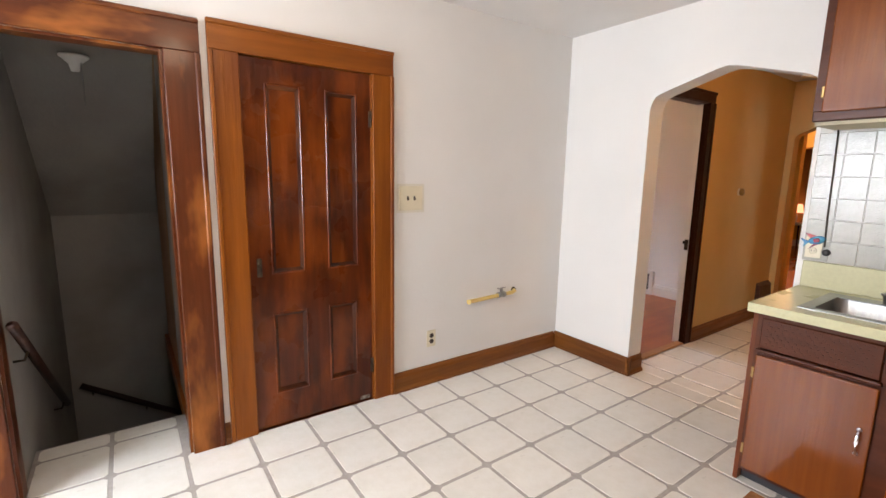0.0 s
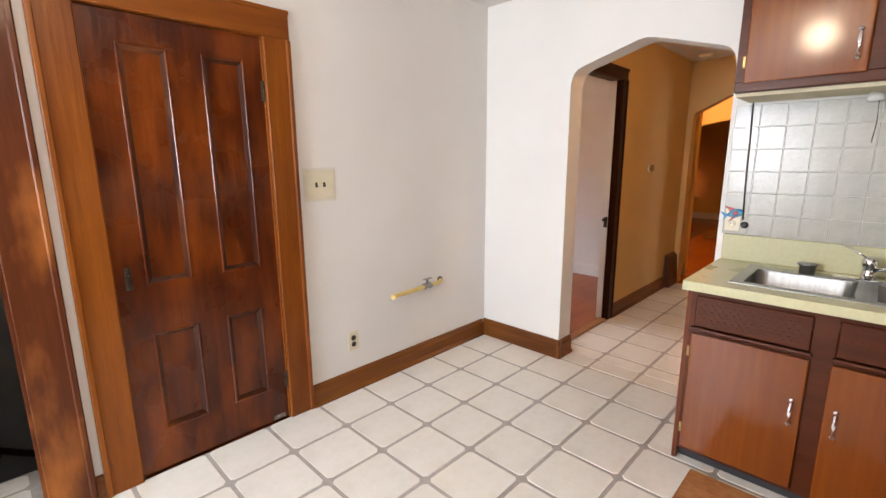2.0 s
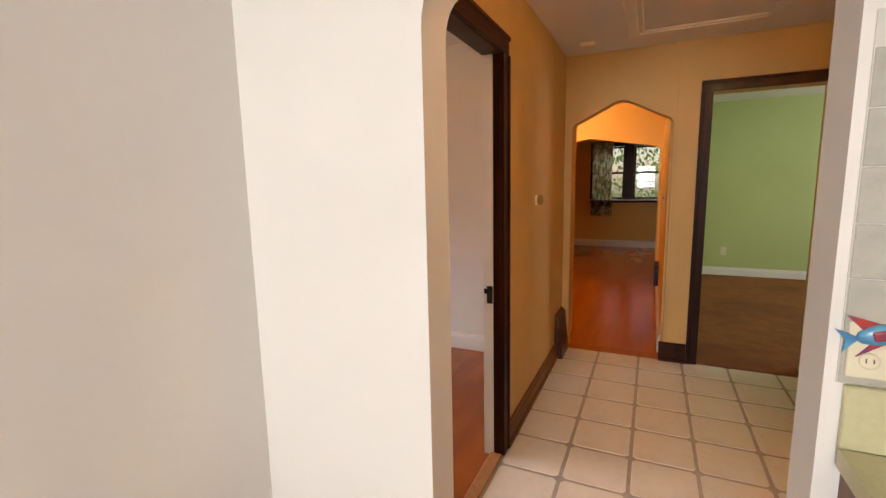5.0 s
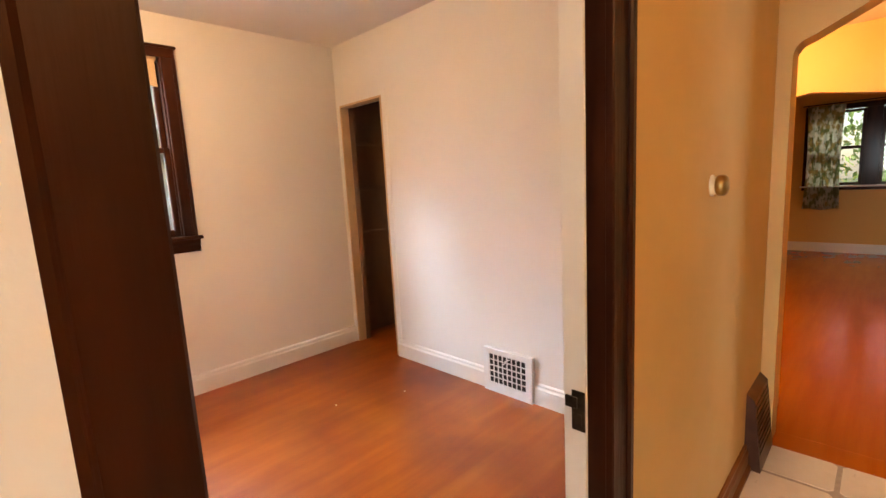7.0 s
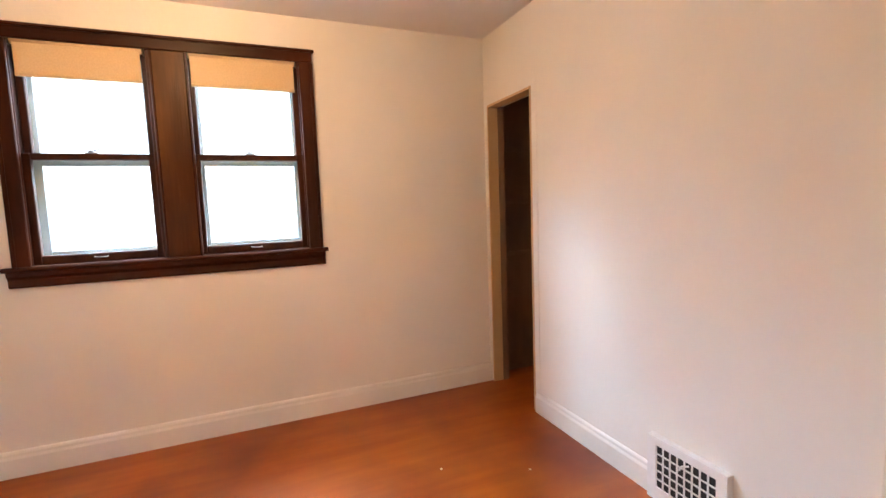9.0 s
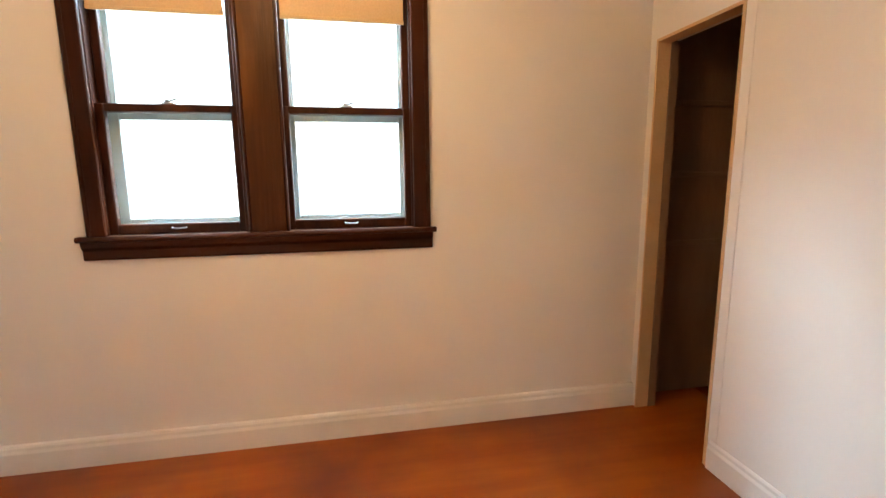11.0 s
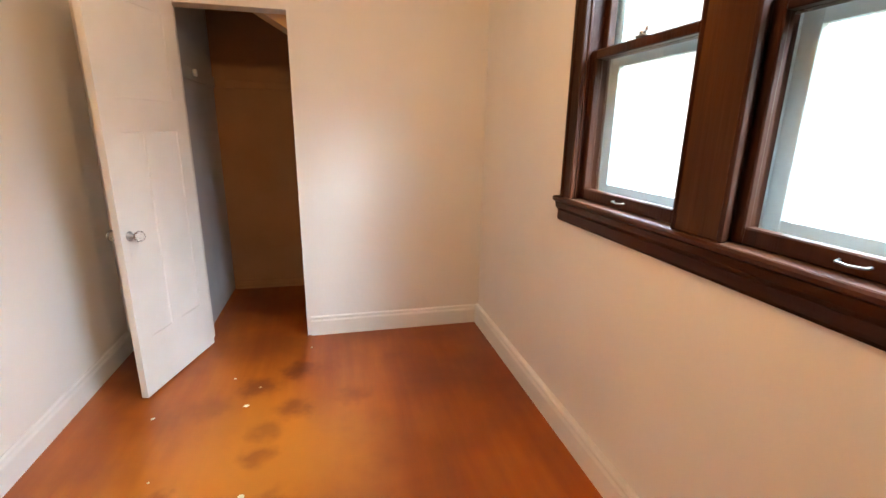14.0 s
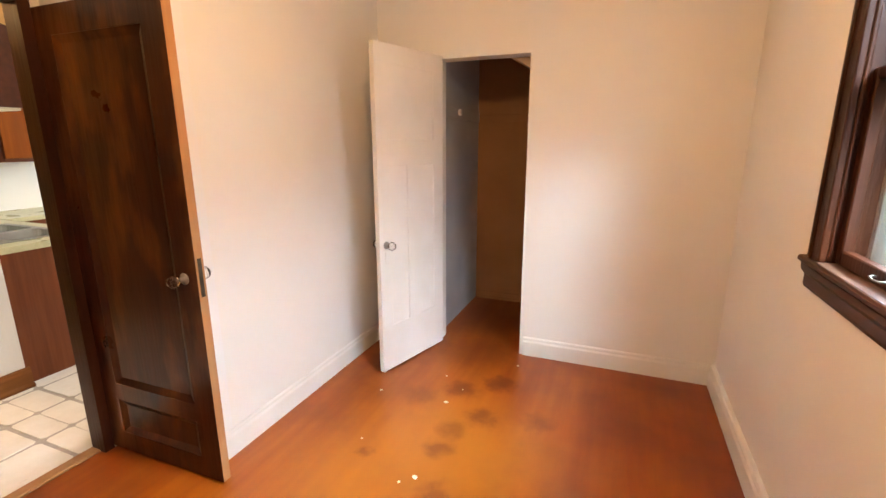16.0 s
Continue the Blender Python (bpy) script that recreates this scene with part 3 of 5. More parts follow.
# linings of the two kitchen doorways
setting("door_frame_kitchen", box(box(B(AX0 - 0.002, -1.6916, 0, AX1 + 0.001, -1.6864, 1.980), AX0 - 0.002, -2.3925, 0, AX1 + 0.001, -2.3874, 1.980), AX0 - 0.002, -2.3874, 1.974, AX1 + 0.001, -1.6916, 1.9805), CASEWOOD, "amber stained door frame lining", "door frame")
# stair lining added in dark wood, in place of the reveal's shade
setting("door_frame_stair", box(box(B(AX0 - 0.004, -2.716, 0, AX1 + 0.001, -2.7035, 1.9445), AX0 - 0.004, -3.3595, 0, AX1 + 0.001, -3.346, 1.9445), AX0 - 0.004, -3.346, 1.932, AX1 + 0.001, -2.716, 1.9445), OLDWOOD, "red-brown lining added to darken the stair reveal", "door frame")


def panelled_leaf(w, h, t, panels, stile=0.10, depth=0.012):
    """A leaf in its own x-z plane from x 0 to w, y 0 to t, with sunk panels on both faces; returns leaf and panel meshes' data."""
    xs = sorted({0.0, w, *(p[0] for p in panels), *(p[1] for p in panels)})
    zs = sorted({0.0, h, *(p[2] for p in panels), *(p[3] for p in panels)})
    bm = bmesh.new()
    for x0, x1 in zip(xs, xs[1:]):
        for z0, z1 in zip(zs, zs[1:]):
            if not any(p[0] - 1e-6 <= x0 and x1 <= p[1] + 1e-6 and p[2] - 1e-6 <= z0 and z1 <= p[3] + 1e-6 for p in panels):
                box(bm, x0, 0, z0, x1, t, z1)
    return weld(bm)


def sunk_panel(p, t, depth=0.012, mould=0.02):
    """One sunk panel with a sloped moulding round its field, on both faces."""
    x0, x1, z0, z1 = p
    bm = bmesh.new()
    d, m = depth, mould
    for y_out, y_in in ((0.0, d), (t, t - d)):
        o = [bm.verts.new(v) for v in ((x0, y_out + (0.002 if y_out == 0 else -0.002), z0), (x1, y_out + (0.002 if y_out == 0 else -0.002), z0), (x1, y_out + (0.002 if y_out == 0 else -0.002), z1), (x0, y_out + (0.002 if y_out == 0 else -0.002), z1))]
        i = [bm.verts.new(v) for v in ((x0 + m, y_in, z0 + m), (x1 - m, y_in, z0 + m), (x1 - m, y_in, z1 - m), (x0 + m, y_in, z1 - m))]
        bm.faces.new(i)
        for k in range(4):
            bm.faces.new((o[k], o[(k + 1) % 4], i[(k + 1) % 4], i[k]))
    bmesh.ops.recalc_face_normals(bm, faces=bm.faces[:])
    return bm


def hinge(parent, x, y, z):
    bm = bmesh.new()
    box(bm, x - 0.012, y - 0.004, z - 0.045, x + 0.012, y + 0.003, z + 0.045, bevel=0.001)
    tube(bm, [(x, y - 0.006, z - 0.048), (x, y - 0.006, z + 0.048)], 0.006, 8)
    part("hinge", bm, DARKIRON, parent, "dark metal butt hinge")


# four-panel kitchen door, shut: its local y=0 face looks into the kitchen
door = tagged(thing("door_1", pose(AX1 - 0.012, -2.387, 0.008, 0, 0, 90), "dark red-brown stained four-panel wooden door, shut", "door"), kind="structure")
DW, DH = 0.695, 1.965
P1 = [(0.112, 0.295, 0.868, 1.85), (0.425, 0.612, 0.868, 1.85), (0.108, 0.298, 0.185, 0.652), (0.422, 0.600, 0.185, 0.652)]
part("door_leaf", panelled_leaf(DW, DH, 0.035, P1), DOORWOOD, door)
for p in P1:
    # sloped faces take a darker wood, painting shade into the panel grooves
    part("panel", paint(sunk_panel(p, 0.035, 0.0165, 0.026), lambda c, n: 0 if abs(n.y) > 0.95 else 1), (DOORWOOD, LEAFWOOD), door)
    x0, x1, z0, z1 = p
    rim = box(box(bmesh.new(), x0, -0.004, z0, x0 + 0.011, 0.004, z1, bevel=0.003), x1 - 0.011, -0.004, z0, x1, 0.004, z1, bevel=0.003)
    part("moulding", box(box(rim, x0 + 0.011, -0.004, z0, x1 - 0.011, 0.004, z0 + 0.011, bevel=0.003), x0 + 0.011, -0.004, z1 - 0.011, x1 - 0.011, 0.004, z1, bevel=0.003), DOORWOOD, door)
kh = bmesh.new()
box(kh, 0.035, -0.003, 0.86, 0.062, 0.001, 0.96, bevel=0.002)
lathe(kh, [(0.009, 0), (0.009, 0.006), (0.005, 0.008)], Matrix.Translation((0.048, -0.003, 0.93)) @ pose(0, 0, 0, 90), 10)
part("lock_plate", kh, DARKIRON, door, "dark metal lock plate without a knob")
part("worn_corner", B(0.612, -0.0015, 0.001, 0.676, 0.0005, 0.026, bevel=0.0005), mat("bare_grey_wood", (0.34, 0.30, 0.26), 0.7, second=(0.10, 0.05, 0.03), scale=(60, 60, 60)), door, "bare chipped corner of the door")
for z in (0.22, 1.72):
    hinge(door, DW + 0.001, -0.002, z)


def glass_knob(parent, x, y, z, toward, name="door_knob"):
    """A faceted clear knob on a brass shank, standing out along local y."""
    m = Matrix.Translation((x, y, z)) @ pose(0, 0, 0, 90 if toward < 0 else -90)
    part("rose", lathe(bmesh.new(), [(0.024, 0), (0.024, 0.003), (0.012, 0.007), (0.009, 0.03)], m, 14), STEEL, parent, "dull metal rose")
    bm = lathe(bmesh.new(), [(0.010, 0.028), (0.020, 0.034), (0.027, 0.046), (0.026, 0.058), (0.018, 0.068), (0.006, 0.072)], m, 12)
    for face in bm.faces:
        face.smooth = False
    part(name, bm, KNOBGLASS, parent, "clear faceted glass knob")


# bedroom door, standing open along the wall; hinge at its local origin, leaf along local x
leaf_w = 0.735
bdoor = tagged(thing("door_2", pose(0.512, 0.206, 0.012, 0, 0, 180 + 0.3), "very dark stained wooden door standing open", "door"), kind="structure")
P2 = [(0.115, leaf_w - 0.115, 0.36, 1.88), (0.115, leaf_w - 0.115, 0.10, 0.275)]
part("door_leaf", paint(panelled_leaf(leaf_w, 1.99, 0.038, P2), lambda c, n: 1 if n.x > 0.9 and c.x > leaf_w - 0.01 else 0), (LEAFWOOD, RAWEDGE), bdoor)
for p in P2:
    part("panel", sunk_panel(p, 0.038, 0.014, 0.030), LEAFWOOD, bdoor)
part("lock_plate", box(bmesh.new(), leaf_w - 0.001, 0.010, 0.86, leaf_w + 0.002, 0.028, 1.02, bevel=0.0008), DARKIRON, bdoor, "dark metal lock plate")
glass_knob(bdoor, leaf_w - 0.065, -0.003, 0.935, -1)
glass_knob(bdoor, leaf_w - 0.065, 0.041, 0.935, 1)
for z in (0.22, 1.74):
    hinge(bdoor, 0.0, 0.002, z)
# strike plate and jamb lining of the bedroom doorway
jamb = setting("door_frame_bedroom", box(box(B(HX0 - 0.004, 0.988, 0, HX1 + 0.004, 1.0015, 2.029), HX0 - 0.004, 0.2075, 0, HX1 + 0.004, 0.252, 2.029), HX0 - 0.004, 0.252, 2.015, HX1 + 0.004, 0.988, 2.029), DARKWOOD, "dark stained door frame lining", "door frame")
part("white_lining", B(HX0 - 0.006, 0.980, 0, 0.540, 0.9885, 2.015, bevel=0.001), TRIMWHITE, jamb, "white painted rebate of the frame")
sp = B(0.508, 0.9775, 0.822, 0.539, 0.9805, 0.912, bevel=0.001)
box(sp, 0.510, 0.9765, 0.835, 0.532, 0.9795, 0.860)
box(sp, 0.494, 0.9745, 0.872, 0.522, 0.9795, 0.898, bevel=0.001)
part("strike_plate", sp, DARKIRON, jamb, "dark metal strike plate")
setting("trim_threshold", B(HX0 + 0.028, 0.252, -0.002, HX1 + 0.012, 0.988, 0.012, bevel=0.005), RAWEDGE, "pale worn wooden threshold strip", "threshold")

# closet door, white, half open
cw = 0.628
cdoor = tagged(thing("door_3", pose(-0.553, -1.536, 0.012, 0, 0, math.degrees(math.atan2(0.603, 0.176))), "white painted three-panel closet door, half open", "door"), kind="structure")
P3 = [(0.10, cw - 0.10, 1.48, 1.92), (0.10, 0.285, 0.30, 1.33), (0.365, cw - 0.10, 0.30, 1.33)]
part("door_leaf", panelled_leaf(cw, 2.02, 0.034, P3), TRIMWHITE, cdoor)
for p in P3:
    part("panel", sunk_panel(p, 0.034, 0.0045, 0.006), TRIMWHITE, cdoor)
glass_knob(cdoor, cw - 0.055, 0.034, 0.845, 1)
glass_knob(cdoor, cw - 0.055, 0.0, 0.845, -1)
part("key_plate", B(cw - 0.066, 0.034, 0.725, cw - 0.044, 0.037, 0.805, bevel=0.002), TRIMWHITE, cdoor, "painted-over key plate")
for z in (0.22, 1.76):
    hinge(cdoor, 0.0, -0.002, z)
# thin trims of the two closet openings
tr = bmesh.new()
for a in (-1.180, -0.557):
    box(tr, a, SY0 - 0.004, 0, a + 0.012, SY1 + 0.006, 2.03)
box(tr, -1.168, SY0 - 0.004, 2.018, -0.557, SY1 + 0.006, 2.03)
setting("door_frame_closet", tr, TRIMWHITE, "white painted closet frame", "door frame")
tr = bmesh.new()
box(tr, -2.334, NY0 - 0.004, 0, -2.322, NY0 + 0.075, 2.035, bevel=0.002)
box(tr, -1.795, NY0 - 0.006, 0, -1.780, NY1 + 0.003, 2.035)
box(tr, -2.322, NY0 - 0.004, 2.020, -1.795, NY0 + 0.075, 2.035)
setting("door_frame_small_closet", tr, CREAM, "cream painted closet frame", "door frame")
# dark liner added where the closet falls into shade behind its frame
setting("trim_small_closet_stop", B(-2.333, NY0 + 0.0755, 0, -2.318, NY1 + 0.002, 2.03, bevel=0.002), CLOSETDARK, "dark liner added behind the frame for the closet's shade", "trim")
setting("trim_small_closet_casing", B(-1.779, NY0 - 0.004, 0.136, -1.728, NY0 - 0.0005, 2.075, bevel=0.0015), BEDWHITE, "white painted flat casing strip", "trim")
for z in (0.93, 1.33, 1.73):
    setting("trim_closet_batten", B(-2.469, NY1 + 0.01, z, -2.452, 2.978, z + 0.03, bevel=0.004), CLOSETDARK, "brown wooden batten on the closet wall", "trim")
    setting("trim_closet_batten", B(-2.452, 2.962, z, -1.222, 2.979, z + 0.03, bevel=0.004), CLOSETDARK, "brown wooden batten on the closet wall", "trim")


# ---- bedroom window ----
def sash(parent, y0, y1, z0, z1, x, material, bottom=0.05, top=0.035, stile=0.042, t=0.035):
    root = new("sash")
    root.parent = parent
    for nm, d in (("stile", (x, y0, z0, x + t, y0 + stile, z1)), ("stile", (x, y1 - stile, z0, x + t, y1, z1)),
                  ("bottom_rail", (x, y0 + stile, z0, x + t, y1 - stile, z0 + bottom)), ("top_rail", (x, y0 + stile, z1 - top, x + t, y1 - stile, z1))):
        part(nm, B(*d, bevel=0.004), material, root)
    g = part("pane", B(x + 0.014, y0 + stile - 0.004, z0 + bottom - 0.004, x + 0.018, y1 - stile + 0.004, z1 - top + 0.004), PANE, root)
    g.visible_shadow = False
    return root


WY, WZ = 0.018, -0.022
win = tagged(thing("window_1", pose(0, WY, WZ), "dark walnut double sash window with tan blinds", "window"), kind="structure")
part("window_casing", box(box(bmesh.new(), WX1, -0.408, 1.118, WX1 + 0.022, -0.334, 2.262, bevel=0.004), WX1, -0.410, 1.118, WX1 + 0.030, -0.390, 2.262, bevel=0.005), DARKWOOD, win)
part("window_casing", box(box(bmesh.new(), WX1, 1.056, 1.118, WX1 + 0.022, 1.136, 2.262, bevel=0.004), WX1, 1.118, 1.118, WX1 + 0.030, 1.138, 2.262, bevel=0.005), DARKWOOD, win)
part("window_head", box(box(bmesh.new(), WX1, -0.408, 2.262, WX1 + 0.024, 1.136, 2.326, bevel=0.004), WX1, -0.422, 2.318, WX1 + 0.036, 1.150, 2.336, bevel=0.005), DARKY, win)
mul = part("mullion", box(box(bmesh.new(), WX0 + 0.03, 0.271, 1.10, WX1, 0.427, 2.262), WX1, 0.279, 1.118, WX1 + 0.018, 0.449, 2.262, bevel=0.005), MULLWOOD, win, "broad brown mullion between the sashes")
for y in (0.270, 0.441):
    part("bead", B(WX1 + 0.001, y, 1.1195, WX1 + 0.025, y + 0.016, 2.261, bevel=0.005), DARKWOOD, mul)
st = bmesh.new()
prism(st, [(WX1 - 0.12, 1.095), (WX1 + 0.032, 1.095), (WX1 + 0.040, 1.102), (WX1 + 0.040, 1.112), (WX1 + 0.034, 1.119), (WX1 - 0.12, 1.119)], "y", -0.452, 1.166)
part("window_sill", st, DARKY, win, "dark wooden stool of the window")
ap = prism(bmesh.new(), [(WX1, 1.095), (WX1 + 0.034, 1.095), (WX1 + 0.030, 1.072), (WX1 + 0.018, 1.055), (WX1 + 0.018, 1.022), (WX1 + 0.014, 1.012), (WX1, 1.012)], "y", -0.436, 1.148)
part("apron", ap, DARKY, win, "moulded dark apron below the stool")
part("worn_sill_top", B(WX1 - 0.05, -0.33, 1.1192, WX1 + 0.030, 1.055, 1.1205), wood("worn_sill_wood", (0.085, 0.036, 0.020), (0.22, 0.125, 0.080), 0.45, 0.1, along="y", wear=(0.05, 0.016, 0.008), wear_mix=(0.50, 0.62)), win, "pale worn top of the stool")
FRAMEGREY = mat("pale_storm_frame", (0.36, 0.42, 0.41), 0.4, second=(0.30, 0.36, 0.35), scale=(8, 8, 8))
for y0, y1 in ((-0.350, 0.270), (0.428, 1.064)):
    # box frame with parting beads, storm frame outside
    for a, b in ((y0, y0 + 0.012), (y1 - 0.012, y1)):
        part("pulley_stile", B(WX1 - 0.112, a, 1.105, WX1, b, 2.285), DARKWOOD, win)
        part("outer_channel", B(WX0 + 0.02, a, 1.105, WX1 - 0.112, b, 2.285), FRAMEGREY, win, "pale metal storm channel")
        part("stop_bead", B(WX1 - 0.013, a if a == y0 else a - 0.006, 1.121, WX1 - 0.001, b + 0.006 if a == y0 else b, 2.270, bevel=0.003), DARKWOOD, win)
    part("frame_head", B(WX0 + 0.02, y0 + 0.012, 2.272, WX1, y1 - 0.012, 2.290), DARKWOOD, win)
    low = sash(win, y0 + 0.013, y1 - 0.013, 1.122, 1.704, WX1 - 0.056, DARKWOOD, 0.046, 0.034, 0.036)
    sash(win, y0 + 0.013, y1 - 0.013, 1.672, 2.272, WX1 - 0.097, DARKWOOD, 0.034, 0.05, 0.036)
    ym = (y0 + y1) / 2
    lf = bmesh.new()
    tube(lf, [(WX1 - 0.015, ym - 0.030, 1.150), (WX1 + 0.000, ym - 0.028, 1.148), (WX1 + 0.004, ym, 1.146), (WX1 + 0.000, ym + 0.028, 1.148), (WX1 - 0.015, ym + 0.030, 1.150)], 0.0032, 8)
    part("sash_lift", lf, STEEL, low, "worn metal sash lift")
    lk = bmesh.new()
    box(lk, WX1 - 0.048, ym - 0.028, 1.7042, WX1 - 0.018, ym + 0.028, 1.712, bevel=0.002)
    tube(lk, [(WX1 - 0.033, ym - 0.004, 1.715), (WX1 - 0.030, ym + 0.018, 1.722), (WX1 - 0.014, ym + 0.040, 1.726)], 0.005, 8)
    lathe(lk, [(0.012, 0), (0.013, 0.008), (0.006, 0.014)], Matrix.Translation((WX1 - 0.034, ym - 0.006, 1.712)), 12)
    part("sash_lock", lk, STEEL, low, "small metal sash lock")
    sf = bmesh.new()
    for d in ((y0 + 0.014, 1.12, y0 + 0.064, 2.27), (y1 - 0.064, 1.12, y1 - 0.014, 2.27), (y0 + 0.064, 1.12, y1 - 0.064, 1.185), (y0 + 0.064, 2.22, y1 - 0.064, 2.27), (y0 + 0.064, 1.645, y1 - 0.064, 1.70)):
        box(sf, WX1 - 0.140, d[0], d[1], WX1 - 0.118, d[2], d[3], bevel=0.002)
    part("storm_frame", sf, FRAMEGREY, win, "pale metal storm frame")
    bl = tagged(thing("roller_blind", pose(WX1 - 0.012, ym + WY, 2.258 + WZ), "tan roller blind, nearly rolled up", "blind", "bedroom blinds"))
    bl.parent = None
    half = (y1 - y0) / 2 - 0.030
    part("roller", tube(bmesh.new(), [(0, -half, 0), (0, half, 0)], 0.019, 14), SHADE, bl)
    part("cloth", box(box(bmesh.new(), 0.012, -half + 0.01, -0.165, 0.0145, half - 0.01, 0.004), 0.008, -half + 0.008, -0.178, 0.018, half - 0.008, -0.160, bevel=0.003), SHADE, bl)
    for s in (-1, 1):
        part("bracket", B(-0.022, s * (half + 0.006) - 0.004, -0.024, 0.022, s * (half + 0.006) + 0.004, 0.026, bevel=0.002), DARKIRON, bl)

# ---- kitchen: cabinets, worktop, sink ----
CX0, CF, CT = 1.625, -0.585, 0.875      # cabinet's end, front of its frame, top of the worktop
CXE = 3.48


def pull(parent, x, y, z, h=0.10):
    """A bowed chrome pull with two feet, standing upright."""
    bm = bmesh.new()
    pts = [(x, y, z - h / 2), (x, y - 0.016, z - h / 2 + 0.012), (x, y - 0.024, z), (x, y - 0.016, z + h / 2 - 0.012), (x, y, z + h / 2)]
    tube(bm, pts, 0.006, 8)
    for s in (-1, 1):
        lathe(bm, [(0.010, 0), (0.010, 0.003), (0.006, 0.006)], Matrix.Translation((x, y, z + s * h / 2)) @ pose(0, 0, 0, 90), 10)
    part("handle", bm, CHROME, parent, "bowed chrome pull")


def cabinet_hinge(parent, x, y, z):
    part("hinge", B(x - 0.008, y - 0.006, z - 0.025, x + 0.008, y, z + 0.025, bevel=0.003), BRASS, parent, "small copper-coloured hinge")


def slab_door(parent, x0, x1, z0, z1, y, hand, hz):
    d = part("door", B(x0, y - 0.018, z0, x1, y, z1, bevel=0.006, seg=2), CABWOOD, parent, "orange-brown veneered slab door")
    pull(d, x1 - 0.035 if hand == "r" else x0 + 0.035, y - 0.018, hz)
    for z in (z0 + 0.09, z1 - 0.09):
        cabinet_hinge(d, x0 - 0.004 if hand == "r" else x1 + 0.004, y - 0.002, z)
    return d


base = thing("base_cabinet", pose(0, 0, 0), "orange-brown wooden sink cabinet with vented panels", "cabinet")
part("side_panel", B(CX0, CF, 0.0, CX0 + 0.018, BY0, 0.835), CABSIDE, base)
part("back_panel", B(CX0 + 0.018, -0.03, 0.07, CXE, BY0, 0.835), CABSIDE, base)
part("plinth", B(CX0 + 0.018, CF + 0.06, 0.0, CXE, CF + 0.075, 0.07), CABSIDE, base)
part("bottom_panel", B(CX0 + 0.018, CF + 0.02, 0.07, CXE, -0.03, 0.088), CABSIDE, base)
fr = bmesh.new()
edges = [CX0, 2.105, 2.60, 3.10, CXE]
for x in edges[1:-1]:
    box(fr, x - 0.036, CF, 0.088, x + 0.036, CF + 0.02, 0.800)
box(fr, CX0 + 0.018, CF, 0.088, CX0 + 0.045, CF + 0.02, 0.800)
box(fr, CX0 + 0.018, CF, 0.800, CXE, CF + 0.02, 0.835)
box(fr, CX0 + 0.045, CF + 0.002, 0.630, CXE, CF + 0.0195, 0.660)
box(fr, CX0 + 0.018, CF, 0.060, CXE, CF + 0.02, 0.088)
part("face_frame", fr, CABDARK, base, "dark stained face frame")
part("toe_kick", B(CX0 + 0.018, CF + 0.045, 0.0, CXE, CF + 0.059, 0.060), mat("black_toe_kick", (0.03, 0.03, 0.035), 0.5), base, "black recessed toe kick")
for i, (a, b) in enumerate(zip(edges, edges[1:])):
    x0, x1 = a + 0.032, b - 0.032
    slab_door(base, x0, x1, 0.080, 0.640, CF - 0.001, "r" if i % 2 == 0 else "l", 0.41)
    pv = part("vent_panel", B(x0 + 0.006, CF - 0.010, 0.672, x1 - 0.006, CF - 0.001, 0.812, bevel=0.004), CABDARK, base, "dark woven vent panel")
    lip = B(x0 - 0.004, CF - 0.022, 0.652, x1 + 0.004, CF - 0.001, 0.668, bevel=0.006, seg=2)
    part("lip", lip, CABDARK, base)
    gr = bmesh.new()
    if i < 2:
        n = int((x1 - x0 - 0.05) / 0.0135)
        for k in range(n):
            for r in range(7):
                if (k + r) % 2 == 0:
                    gx, gz = x0 + 0.025 + k * 0.0135, 0.688 + r * 0.0165
                    box(gr, gx, CF - 0.0125, gz, gx + 0.009, CF - 0.0095, gz + 0.011)
        tagged(part("weave", gr, CABDARK, pv), kind="stuff")
    else:
        gr.free()

top = thing("worktop", pose(0, 0, 0), "pale yellow laminate worktop with a back upstand", "worktop")
SX0, SX1, SYF, SYB = 1.760, 2.625, -0.520, -0.075
tb = bmesh.new()
for d in ((1.612, -0.622, SX0 + 0.01, BY0 - 0.02), (SX1 - 0.01, -0.622, CXE, BY0 - 0.02)):
    box(tb, d[0], d[1], 0.837, d[2], d[3], CT)
box(tb, SX0 + 0.01, -0.622, 0.837, SX1 - 0.01, SYF + 0.01, CT)
box(tb, SX0 + 0.01, SYB - 0.01, 0.837, SX1 - 0.01, BY0 - 0.02, CT)
part("slab", tb, COUNTER, top)
part("front_edge", box(B(1.610, -0.625, 0.8365, CXE, -0.6225, CT + 0.0015, bevel=0.001), 1.6095, -0.6225, 0.8365, 1.6115, BY0 - 0.02, CT + 0.0015), COUNTER, top)
part("upstand", B(1.612, BY0 - 0.020, CT, CXE, BY0 - 0.001, 1.010, bevel=0.003), COUNTER, top)

sink = thing("kitchen_sink", pose(0, 0, 0), "brushed steel double-bowl sink set into the worktop", "sink")


